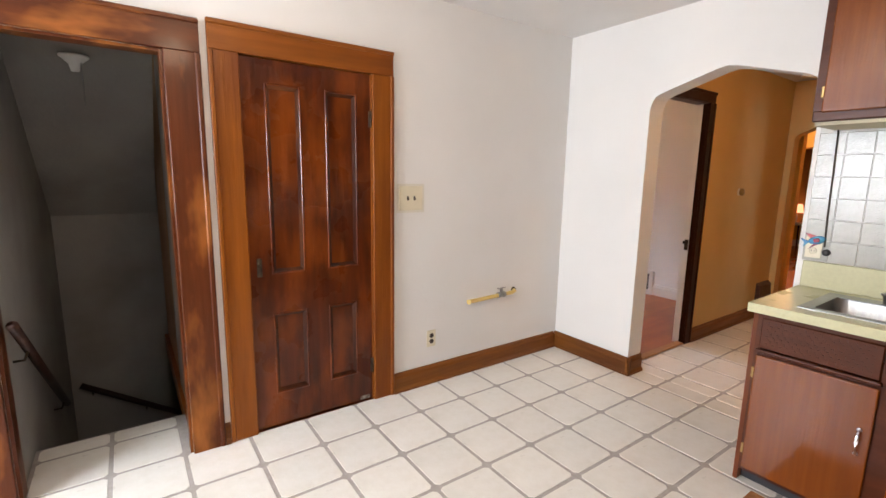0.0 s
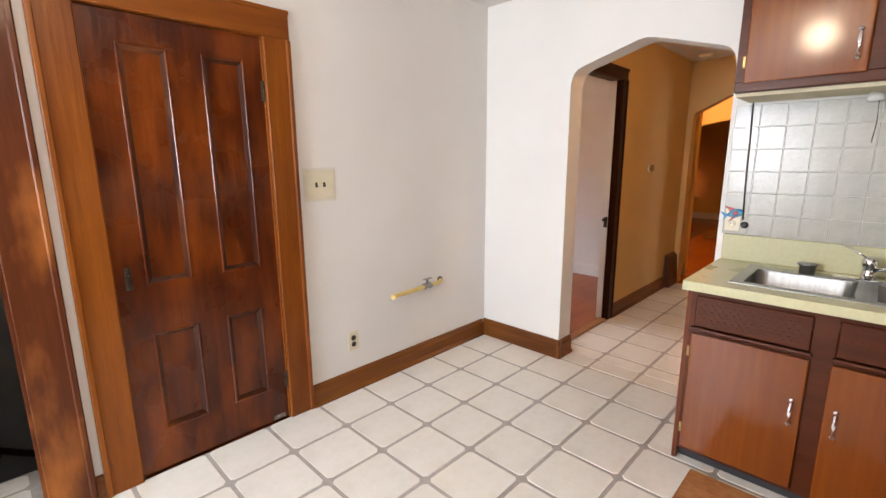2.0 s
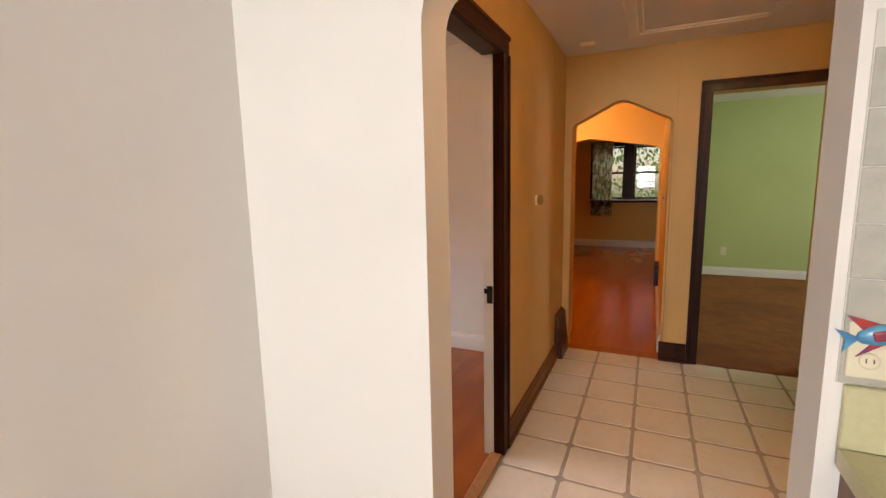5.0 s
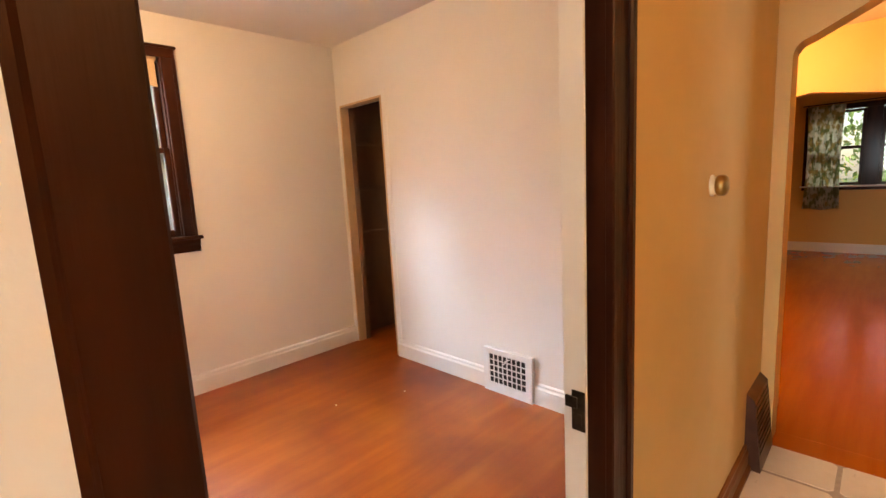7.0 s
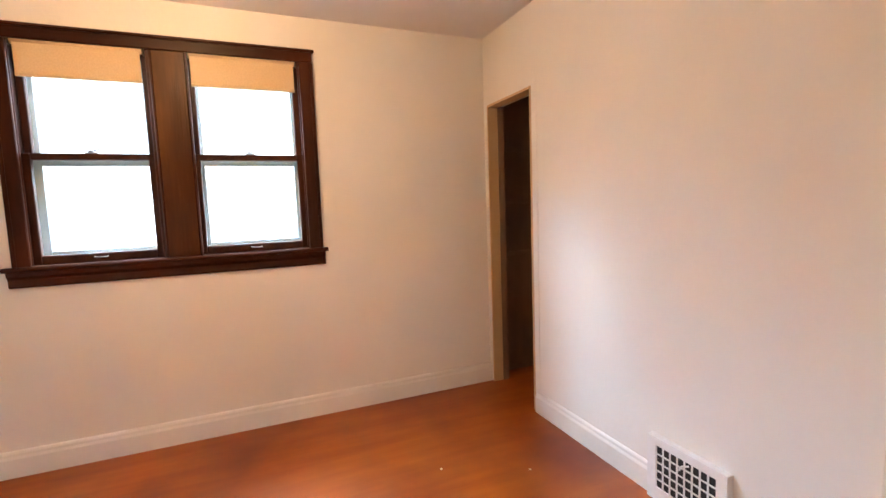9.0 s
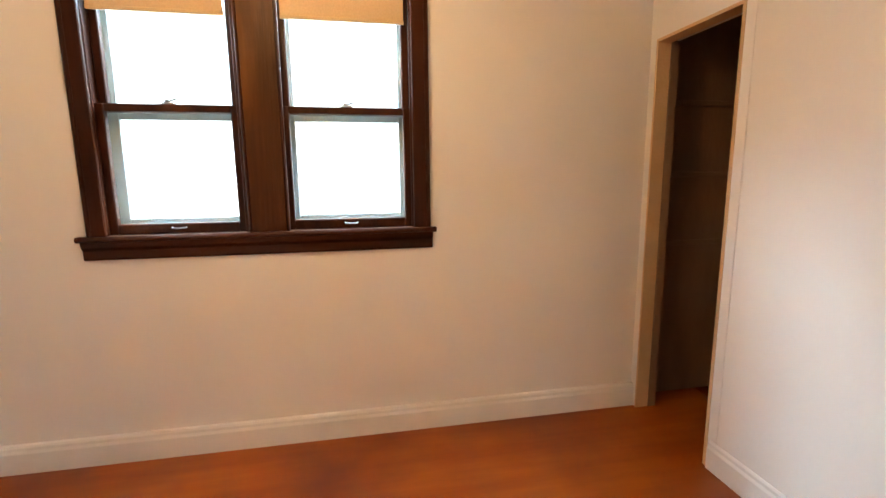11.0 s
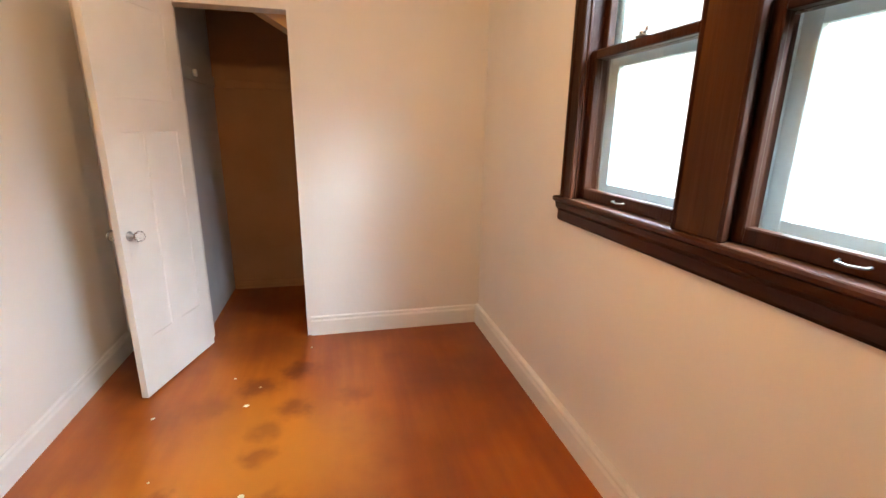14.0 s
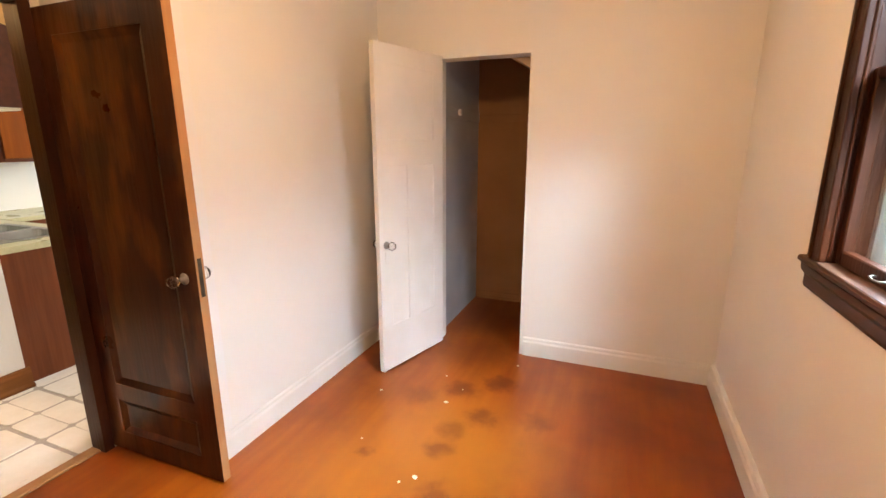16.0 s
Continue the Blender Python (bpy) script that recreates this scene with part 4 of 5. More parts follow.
def bowl(x0, x1, y0, y1, z, depth=0.17):
    """An open basin with rounded corners and a rolled rim line."""
    bm = bmesh.new()

    def ring(inset, zz, rad):
        pts = []
        for cx, cy, a0 in ((x1 - inset - rad, y1 - inset - rad, 0), (x0 + inset + rad, y1 - inset - rad, 90), (x0 + inset + rad, y0 + inset + rad, 180), (x1 - inset - rad, y0 + inset + rad, 270)):
            for k in range(7):
                a = radians(a0 + k * 15)
                pts.append(bm.verts.new((cx + rad * math.cos(a), cy + rad * math.sin(a), zz)))
        return pts
    rings = [ring(0, z, 0.055), ring(0.004, z - 0.010, 0.052), ring(0.014, z - depth + 0.03, 0.05), ring(0.035, z - depth, 0.045)]
    for a, b in zip(rings, rings[1:]):
        for k in range(28):
            bm.faces.new((a[k], a[(k + 1) % 28], b[(k + 1) % 28], b[k]))
    bm.faces.new(rings[-1])
    for face in bm.faces:
        face.smooth = True
    return bm


def rim_plate(holes, x0, x1, y0, y1, z):
    """The flat deck round the basins, in strips so that the basins stay open."""
    bm = bmesh.new()
    xs = [x0, *(v for h in holes for v in h[:2]), x1]
    box(bm, x0, y0, z - 0.002, x1, holes[0][2] + 0.012, z + 0.003)
    box(bm, x0, holes[0][3] - 0.012, z - 0.002, x1, y1, z + 0.003)
    for a, b in zip(xs[::2], xs[1::2]):
        box(bm, a, holes[0][2] + 0.012, z - 0.002, b + (0.012 if b != x1 else 0), holes[0][3] - 0.012, z + 0.003)
    return bm


HOLES = [(1.795, 2.165, -0.490, -0.150), (2.215, 2.590, -0.490, -0.150)]
part("rim", rim_plate(HOLES, SX0, SX1, SYF, SYB, CT + 0.001), STEEL, sink)
for h in HOLES:
    b = part("bowl", bowl(*h, CT + 0.004), STEEL, sink)
    part("drain", lathe(bmesh.new(), [(0.042, 0), (0.042, 0.003), (0.030, 0.004), (0.028, 0.001)], Matrix.Translation(((h[0] + h[1]) / 2, (h[2] + h[3]) / 2, CT - 0.165)), 20), CHROME, b)
stop = thing("sink_stopper", pose(1.985, -0.112, CT + 0.004), "grey metal basket strainer standing on the sink rim", "strainer")
part("cup", lathe(bmesh.new(), [(0.028, 0), (0.030, 0.030), (0.038, 0.038), (0.040, 0.044), (0.034, 0.046)], Matrix(), 20), STEEL, stop)
fau = thing("faucet", pose(2.19, -0.112, CT + 0.004), "chrome single-lever kitchen faucet", "faucet")
part("base_plate", B(-0.115, -0.026, 0, 0.115, 0.026, 0.010, bevel=0.008, seg=2), CHROME, fau)
part("body", lathe(bmesh.new(), [(0.026, 0.008), (0.026, 0.035), (0.022, 0.040), (0.022, 0.060), (0.027, 0.066), (0.027, 0.092), (0.020, 0.102), (0.006, 0.106)], Matrix(), 20), CHROME, fau)
part("spout", tube(bmesh.new(), [(0.015, -0.005, 0.050), (0.06, -0.04, 0.068), (0.13, -0.10, 0.100), (0.165, -0.13, 0.112), (0.172, -0.136, 0.100)], 0.011, 12), CHROME, fau)
part("spout_tip", lathe(bmesh.new(), [(0.014, 0), (0.014, 0.035), (0.011, 0.038)], Matrix.Translation((0.170, -0.134, 0.080)), 14), CHROME, fau)
part("lever", tube(bmesh.new(), [(-0.01, 0.005, 0.098), (-0.04, 0.015, 0.114), (-0.075, 0.026, 0.134), (-0.10, 0.032, 0.140)], 0.0038, 8), CHROME, fau)

UZ, UF = 1.685, -0.305
upper = thing("wall_cabinet", pose(0, 0, 0), "orange-brown wooden wall cabinet with dark frame", "cabinet")
ub = bmesh.new()
box(ub, 1.650, UF + 0.02, UZ, CXE, BY0, KZ - 0.002)
part("body", ub, CABDARK, upper)
uf = bmesh.new()
uedges = [1.650, 2.105, 2.60, 3.10, CXE]
for x in (1.650 + 0.037, *uedges[1:-1], CXE - 0.037):
    box(uf, x - 0.037, UF, UZ + 0.045, x + 0.037, UF + 0.02, KZ - 0.06)
box(uf, 1.650, UF, UZ, CXE, UF + 0.02, UZ + 0.045, bevel=0.004)
box(uf, 1.650, UF, KZ - 0.06, CXE, UF + 0.02, KZ - 0.003)
part("face_frame", uf, CABDARK, upper, "dark stained face frame")
for i, (a, b) in enumerate(zip(uedges, uedges[1:])):
    slab_door(upper, a + 0.034, b - 0.020, UZ + 0.036, KZ - 0.05, UF - 0.001, "r" if i % 2 == 0 else "l", UZ + 0.14)
part("light_rail", B(1.655, UF + 0.03, UZ - 0.016, CXE - 0.02, BY0 - 0.002, UZ - 0.0005), mat("pale_cabinet_underside", (0.62, 0.56, 0.40), 0.6, second=(0.55, 0.49, 0.34), scale=(4, 4, 4)), upper, "pale board under the wall cabinet")
tubel = thing("under_cabinet_lamp", pose(2.115, -0.03, UZ - 0.05), "small white bulb socket with a pull cord under the cabinet", "lamp")
part("socket", lathe(bmesh.new(), [(0.026, 0), (0.030, 0.012), (0.022, 0.034)], Matrix(), 16), WHITEMETAL, tubel)
part("pull_cord", tube(bmesh.new(), [(0.012, -0.02, 0.0), (0.016, -0.02, -0.09), (0.010, -0.02, -0.17)], 0.002, 6), DARKIRON, tubel)

cord = thing("extension_cord", pose(0, 0, 0), "thin brown electric cord down the tiled wall", "cord")
part("cable", tube(bmesh.new(), [(1.672, 0.003, UZ - 0.01), (1.678, 0.002, 1.45), (1.682, 0.002, 1.25), (1.690, 0.002, 1.09)], 0.0035, 8), DARKIRON, cord)
part("plug", lathe(bmesh.new(), [(0.017, 0), (0.017, 0.014), (0.010, 0.02)], Matrix.Translation((1.700, BY0 - 0.004, 1.062)) @ pose(0, 0, 0, 90), 14), mat("black_plastic", (0.02, 0.02, 0.02), 0.4), cord)


def wall_plate(name, x, y, z, rz, w, h, label, category, holes):
    """A cover plate on a wall, its face along local -y, with dark slots or toggles."""
    t = thing(name, pose(x, y, z, 0, 0, rz), label, category)
    part("plate", B(-w / 2, -0.007, -h / 2, w / 2, 0.0, h / 2, bevel=0.003, seg=2), IVORY, t)
    for kind, hx, hz in holes:
        if kind == "toggle":
            part("slot", B(hx - 0.006, -0.0082, hz - 0.013, hx + 0.006, -0.0065, hz + 0.013), BLACK, t)
            part("toggle", B(hx - 0.004, -0.020, hz - 0.010, hx + 0.004, -0.008, hz + 0.002, bevel=0.002), mat("brown_toggle", (0.08, 0.05, 0.03), 0.4), t, "dark toggle")
        else:
            part("socket", lathe(bmesh.new(), [(0.0165, 0), (0.0165, 0.003), (0.014, 0.004)], Matrix.Translation((hx, -0.0065, hz)) @ pose(0, 0, 0, 90), 16), mat("brown_socket", (0.05, 0.035, 0.025), 0.4) if kind == "dark" else IVORY, t, "dark brown socket" if kind == "dark" else "")
            for s in (-1, 1):
                part("slot", B(hx + s * 0.006 - 0.001, -0.0112, hz - 0.004, hx + s * 0.006 + 0.001, -0.0102, hz + 0.005), BLACK, t)
    return t


sw = wall_plate("light_switch", AX1 + 0.001, -1.424, 1.270, 90, 0.170, 0.150, "ivory two-toggle switch plate on the wall", "switch", [("toggle", -0.024, 0), ("toggle", 0.024, 0)])
part("back_plate", B(-0.10, -0.002, -0.090, 0.10, 0.0, 0.090, bevel=0.001), mat("pale_back_plate", (0.72, 0.69, 0.60), 0.5), sw, "pale square back plate")
wall_plate("outlet", AX1 + 0.001, -1.257, 0.318, 90, 0.070, 0.115, "ivory duplex outlet with dark sockets", "outlet", [("dark", 0, 0.02), ("dark", 0, -0.02)])
wall_plate("outlet", 1.645, BY0 - 0.0045, 1.085, 0, 0.070, 0.115, "ivory outlet on the tiled wall", "outlet", [("light", 0, -0.02)])

fish = thing("fish_ornament", pose(1.655, BY0 - 0.012, 1.120, 0, -18, 0), "blue and red painted fish ornament above the outlet", "ornament")
BLUEP = mat("blue_glaze", (0.05, 0.20, 0.42), 0.2, second=(0.10, 0.40, 0.55), scale=(30, 30, 30))
REDP = mat("red_glaze", (0.50, 0.05, 0.03), 0.2, second=(0.18, 0.05, 0.12), scale=(30, 30, 30))
fb = lathe(bmesh.new(), [(0.002, -0.038), (0.012, -0.030), (0.020, -0.012), (0.022, 0.004), (0.016, 0.024), (0.006, 0.038)], pose(0, 0, 0, 0, 90, 0), 16)
for v in fb.verts:
    v.co.y *= 0.5
part("body", fb, BLUEP, fish)
part("belly", box(bmesh.new(), -0.012, -0.014, -0.010, 0.014, -0.006, 0.010, bevel=0.004, seg=2), REDP, fish, "red glazed patch")
for nm, pts in (("tail", [(-0.030, 0), (-0.064, 0.026), (-0.054, 0), (-0.064, -0.022)]), ("fin", [(-0.022, 0.014), (-0.040, 0.050), (0.012, 0.018)]), ("fin", [(-0.018, -0.016), (-0.046, -0.036), (0.010, -0.018)])):
    part(nm, prism(bmesh.new(), pts, "y", -0.003, 0.002), REDP if nm == "fin" else BLUEP, fish)

# capped gas pipe with a valve on the wall
gas = thing("gas_pipe", pose(0, 0, 0), "yellow coated gas pipe with a grey valve on the wall", "pipe")
part("pipe", tube(bmesh.new(), [(AX1, -0.50, 0.555), (0.015, -0.515, 0.556), (0.030, -0.56, 0.552), (0.032, -0.74, 0.548), (0.034, -0.90, 0.543), (0.040, -0.955, 0.545), (0.055, -0.985, 0.548)], 0.0145, 12), YELLOWPIPE, gas)
part("pipe_cap", lathe(bmesh.new(), [(0.0165, 0), (0.0175, 0.012), (0.010, 0.012), (0.010, 0.006)], Matrix.Translation((0.052, -0.980, 0.548)) @ pose(0, 0, 0, 90, 0, 25), 14), YELLOWPIPE, gas, "open pale yellow pipe end")
vb = bmesh.new()
lathe(vb, [(0.021, -0.035), (0.021, -0.018), (0.017, -0.015), (0.017, 0.015), (0.021, 0.018), (0.021, 0.035)], Matrix.Translation((0.031, -0.665, 0.551)) @ pose(0, 0, 0, 90), 14)
lathe(vb, [(0.011, 0), (0.011, 0.030), (0.008, 0.034)], Matrix.Translation((0.031, -0.665, 0.565)), 12)
part("valve_body", vb, STEEL, gas, "grey metal valve")
part("valve_handle", box(bmesh.new(), 0.022, -0.705, 0.597, 0.040, -0.625, 0.604, bevel=0.003), STEEL, gas, "flat metal lever")
part("flange", lathe(bmesh.new(), [(0.024, 0), (0.022, 0.008)], Matrix.Translation((AX1, -0.50, 0.555)) @ pose(0, 0, 0, 0, 90), 16), DARKIRON, gas)

mat_ob = thing("floor_mat", pose(0, 0, 0), "orange-brown pressed cork mat in front of the sink cabinet", "mat")
CORK = mat("orange_cork", (0.42, 0.17, 0.055), 0.7, second=(0.30, 0.105, 0.03), scale=(30, 60, 30), detail=8, bump=0.002, bump_scale=120, third=(0.50, 0.24, 0.09), third_scale=9)
part("sheet", B(1.725, -1.25, 0.001, 2.62, -0.640, 0.013, bevel=0.003), CORK, mat_ob)

# corner of the kitchen that shows from the bedroom
far = thing("wall_cabinet", pose(3.50, -1.30, 1.32), "orange-brown wooden wall cabinet above a towel bar", "cabinet")
part("body", B(-0.30, -1.2, 0, -0.002, 1.0, KZ - 1.325), CABDARK, far)
for k in range(4):
    part("door", B(-0.318, -1.17 + k * 0.55, 0.03, -0.3005, -0.66 + k * 0.55, 1.10, bevel=0.006, seg=2), CABWOOD, far)
bar = thing("towel_bar", pose(3.20, -1.30, 1.27), "black paper towel bar under a wall cabinet", "towel bar")
part("bar", tube(bmesh.new(), [(0, -0.17, 0), (0, 0.17, 0)], 0.012, 10), DARKIRON, bar)
for s in (-1, 1):
    part("bracket", B(-0.02, s * 0.17 - 0.008, -0.02, 0.02, s * 0.17 + 0.008, 0.05, bevel=0.003), DARKIRON, bar)
ctr = thing("base_cabinet", pose(3.50, -2.0, 0), "dark brown wooden base cabinet with a yellow top", "cabinet")
part("body", B(-0.58, -2.2, 0.0, -0.002, 1.40, 0.84), CABSIDE, ctr)
part("top", B(-0.62, -2.22, 0.84, -0.002, 1.37, 0.877, bevel=0.004), COUNTER, ctr, "pale yellow laminate top")

# ---- hall ----
th = thing("thermostat", pose(HX1, 1.735, 1.308, 0, 90, 0), "round ivory and brass thermostat on the tan wall", "thermostat")
part("base", lathe(bmesh.new(), [(0.033, 0), (0.033, 0.004), (0.028, 0.008), (0.026, 0.014)], Matrix(), 24), IVORY, th)
part("dial", lathe(bmesh.new(), [(0.026, 0.014), (0.031, 0.018), (0.032, 0.034), (0.026, 0.042), (0.012, 0.047)], Matrix(), 24), BRASS, th, "brass dial ring")
reg = thing("floor_register", pose(HX1, 2.565, 0.0), "dark brown metal warm-air register at the wall foot", "register")
part("frame", prism(bmesh.new(), [(0.0, 0.0), (0.065, 0.0), (0.060, 0.05), (0.032, 0.33), (0.0, 0.36)], "y", -0.150, 0.150), mat("dark_brown_metal", (0.06, 0.022, 0.012), 0.4, 0.2, second=(0.09, 0.035, 0.02), scale=(20, 20, 20)), reg)
for k in range(9):
    z = 0.075 + k * 0.028
    off = 0.0605 - (z - 0.05) * 0.1
    part("slat", B(off - 0.004, -0.13, z, off + 0.002, 0.13, z + 0.010), DARKIRON, reg)
sm = thing("smoke_alarm", pose(0.78, 2.42, HZ), "small cream smoke alarm on the hall ceiling", "smoke alarm")
part("case", box(bmesh.new(), -0.055, -0.035, -0.032, 0.055, 0.035, -0.001, bevel=0.008, seg=2), IVORY, sm)
hf = bmesh.new()
for d in ((1.05, 1.30, 1.12, 2.40), (1.83, 1.30, 1.90, 2.40), (1.12, 1.30, 1.83, 1.37), (1.12, 2.33, 1.83, 2.40)):
    box(hf, d[0], d[1], HZ - 0.022, d[2], d[3], HZ, bevel=0.006, seg=2)
hatch = setting("trim_attic_hatch", hf, TRIMWHITE, "white moulded frame of an attic hatch", "hatch")
part("inner_bead", box(box(bmesh.new(), 1.12, 1.37, HZ - 0.014, 1.15, 2.33, HZ - 0.001, bevel=0.004), 1.15, 2.30, HZ - 0.014, 1.83, 2.33, HZ - 0.001, bevel=0.004), TRIMWHITE, hatch)
# holder added for the hall fill light, outside the view
cl = thing("ceiling_lamp", pose(1.90, 0.36, HZ), "unseen lamp holder added at the hall fill light", "lamp")
part("holder", lathe(bmesh.new(), [(0.055, -0.014), (0.055, -0.004), (0.050, 0.0)], Matrix(), 20), WHITEMETAL, cl)
hd = tagged(thing("door_4", pose(2.395, 1.765, 0.008, 0, 0, 90), "dark walnut panelled hall door, shut", "door"), kind="structure")
P4 = [(0.11, 0.64, 0.25, 0.85), (0.11, 0.64, 1.0, 1.88)]
part("door_leaf", panelled_leaf(0.75, 2.0, 0.035, P4), DARKWOOD, hd)
for p in P4:
    part("panel", sunk_panel(p, 0.035, 0.012, 0.02), DARKWOOD, hd)
glass_knob(hd, 0.06, 0.036, 0.93, 1)
for z in (0.25, 1.80):
    hinge(hd, 0.752, 0.036, z)

# holder added for the bedroom fill light, never in view
cl2 = thing("ceiling_lamp", pose(-1.30, 0.45, BZ), "unseen lamp holder added at the bedroom fill light", "lamp")
part("holder", lathe(bmesh.new(), [(0.055, -0.014), (0.055, -0.004), (0.050, 0.0)], Matrix(), 20), WHITEMETAL, cl2)

# ---- bedroom: warm-air grille, scraps on the floor ----
vent = thing("wall_grille", pose(-0.675, NY0, 0.0), "white enamelled warm-air grille at the wall foot", "grille")
vf = bmesh.new()
VW, VH, VT = 0.185, 0.290, 0.034
ox0, ox1, oz0, oz1 = -0.140, 0.140, 0.062, 0.255
for d in ((-VW, 0.0, ox0, VH), (ox1, 0.0, VW, VH), (ox0, 0.0, ox1, oz0), (ox0, oz1, ox1, VH)):
    box(vf, d[0], -VT, d[1], d[2], -0.001, d[3])
part("frame", vf, WHITEMETAL, vent)
# black block fills the recess behind the bars, painted as its shade
part("duct", B(ox0, -VT + 0.009, oz0, ox1, -0.002, oz1), BLACK, vent, "black block filling the grille in place of shade")
for k in range(1, 5):
    z = oz0 + (oz1 - oz0) * k / 5
    part("bar", B(ox0, -VT + 0.002, z - 0.0035, ox1, -VT + 0.005, z + 0.0035), WHITEMETAL, vent)
for k in range(1, 8):
    x = ox0 + (ox1 - ox0) * k / 8
    part("bar", B(x - 0.0035, -VT + 0.0025, oz0, x + 0.0035, -VT + 0.006, oz1), WHITEMETAL, vent)
part("lever", tube(bmesh.new(), [(-0.02, -VT - 0.002, oz1 - 0.05), (0.0, -VT - 0.012, oz1 - 0.02), (0.03, -VT - 0.010, oz1 - 0.005)], 0.004, 8), WHITEMETAL, vent)

rng = random.Random(7)
for x, y, s in ((-0.905, -0.765, 0.016), (-0.485, -0.745, 0.013), (-0.990, -0.145, 0.018), (-0.935, -0.095, 0.011), (-0.80, -1.05, 0.008), (-1.20, -1.35, 0.010), (-0.62, -0.30, 0.007), (-0.95, -0.93, 0.007), (-1.45, 1.55, 0.012), (-1.25, 1.95, 0.010), (-1.95, 2.62, 0.014), (-2.05, 2.70, 0.016), (-0.30, 0.75, 0.010)):
    scrap = bmesh.new()
    n = rng.randint(5, 7)
    ring = [(s * rng.uniform(0.5, 1.0) * math.cos(2 * math.pi * k / n), s * rng.uniform(0.4, 0.9) * math.sin(2 * math.pi * k / n)) for k in range(n)]
    prism(scrap, ring, "z", 0.0003, 0.003)
    tagged(part("paint_chip", scrap, TRIMWHITE), "small white paint chip on the floor", "paint chip", "chips on the bedroom floor").matrix_world = pose(x, y, 0, 0, 0, rng.uniform(0, 180))
cs = thing("closet_lamp_socket", pose(-1.0, -2.10, 2.299), "small white porcelain lamp socket", "lamp socket")
part("socket", lathe(bmesh.new(), [(0.030, -0.07), (0.036, -0.05), (0.050, -0.01), (0.055, 0.0)], Matrix(), 18), WHITEMETAL, cs)
hook = thing("closet_rod_bracket", pose(-0.520, -2.05, 1.71), "small white rod bracket on the closet cleat", "bracket")
part("cup", lathe(bmesh.new(), [(0.022, 0), (0.024, 0.018), (0.014, 0.02)], pose(0, 0, 0, 0, -90, 0), 14), WHITEMETAL, hook)
lean = thing("leaning_board", pose(-1.75, 2.90, 0.0, 8, 0, 0), "dark brown board leaning in the small closet", "board")
part("board", B(-0.08, -0.012, 0.0, 0.08, 0.012, 1.1, bevel=0.004), CLOSETDARK, lean)

# ---- stairwell ----
rail = thing("handrail", pose(0, 0, 0), "dark wooden handrail along the stairwell wall", "handrail", "stair handrails")
part("rail", tube(bmesh.new(), [(-0.02, -3.305, 0.784), (-1.22, -3.305, -0.10)], 0.020, 10), RAILWOOD, rail)
for t in (0.15, 0.9):
    x, z = -0.08 - 1.14 * t, 0.74 - 0.84 * t
    part("bracket", tube(bmesh.new(), [(x, -3.359, z - 0.06), (x, -3.32, z - 0.06), (x, -3.306, z - 0.02)], 0.006, 8), DARKIRON, rail)
rail2 = thing("handrail", pose(0, 0, 0), "dark wooden handrail turning along the back wall", "handrail", "stair handrails")
part("rail", tube(bmesh.new(), [(-1.995, -3.30, -0.30), (-1.995, -2.60, -0.76)], 0.024, 10), RAILWOOD, rail2)
for t in (0.1, 0.6):
    y, z = -3.30 + 0.7 * t, -0.30 - 0.46 * t
    part("bracket", tube(bmesh.new(), [(-2.049, y, z - 0.06), (-2.01, y, z - 0.06), (-1.996, y, z - 0.02)], 0.006, 8), DARKIRON, rail2)
sl = thing("ceiling_lamp", pose(-0.95, -3.06, 2.042), "white porcelain ceiling lamp holder with a pull chain", "lamp")
part("holder", lathe(bmesh.new(), [(0.020, -0.085), (0.026, -0.05), (0.055, -0.022), (0.070, -0.010), (0.070, 0.0)], Matrix(), 20), WHITEMETAL, sl)
part("pull_chain", tube(bmesh.new(), [(0.02, 0.03, -0.03), (0.02, 0.032, -0.15), (0.02, 0.030, -0.27)], 0.0025, 6), STEEL, sl)
stairs = thing("cellar_stairs", pose(0, 0, 0), "dark worn wooden cellar stairs going down", "stairs")
for k in range(8):
    part("tread", B(-0.46 - 0.20 * (k + 1), -3.358, -0.19 * (k + 1) - 0.03, -0.46 - 0.20 * k + 0.02, -2.682 if k < 3 else -2.60, -0.19 * (k + 1), bevel=0.006), STEPWOOD, stairs)
    part("riser", B(-0.475 - 0.20 * k, -3.358, -0.19 * (k + 1), -0.46 - 0.20 * k, -2.682 if k < 3 else -2.60, -0.19 * k - 0.03 if k else -0.121), STEPWOOD, stairs)

# ---- living room ----
lw = tagged(thing("window_2", pose(0, 0, 0), "dark framed double sash window with a thin sill", "window"), kind="structure")
LY = 9.10
for d in ((0.02, 0.94, 0.08, 2.18), (1.62, 0.94, 1.68, 2.18), (0.08, 2.10, 1.62, 2.18), (0.08, 0.94, 1.62, 1.00)):
    part("window_casing", B(d[0], LY - 0.022, d[1], d[2], LY, d[3], bevel=0.004), DARKWOOD, lw)
part("mullion", B(0.70, LY - 0.024, 1.0, 0.87, LY + 0.12, 2.10, bevel=0.004), DARKWOOD, lw)
part("window_sill", B(0.0, LY - 0.07, 0.985, 1.70, LY - 0.001, 1.008, bevel=0.005), TRIMWHITE, lw, "pale painted sill")
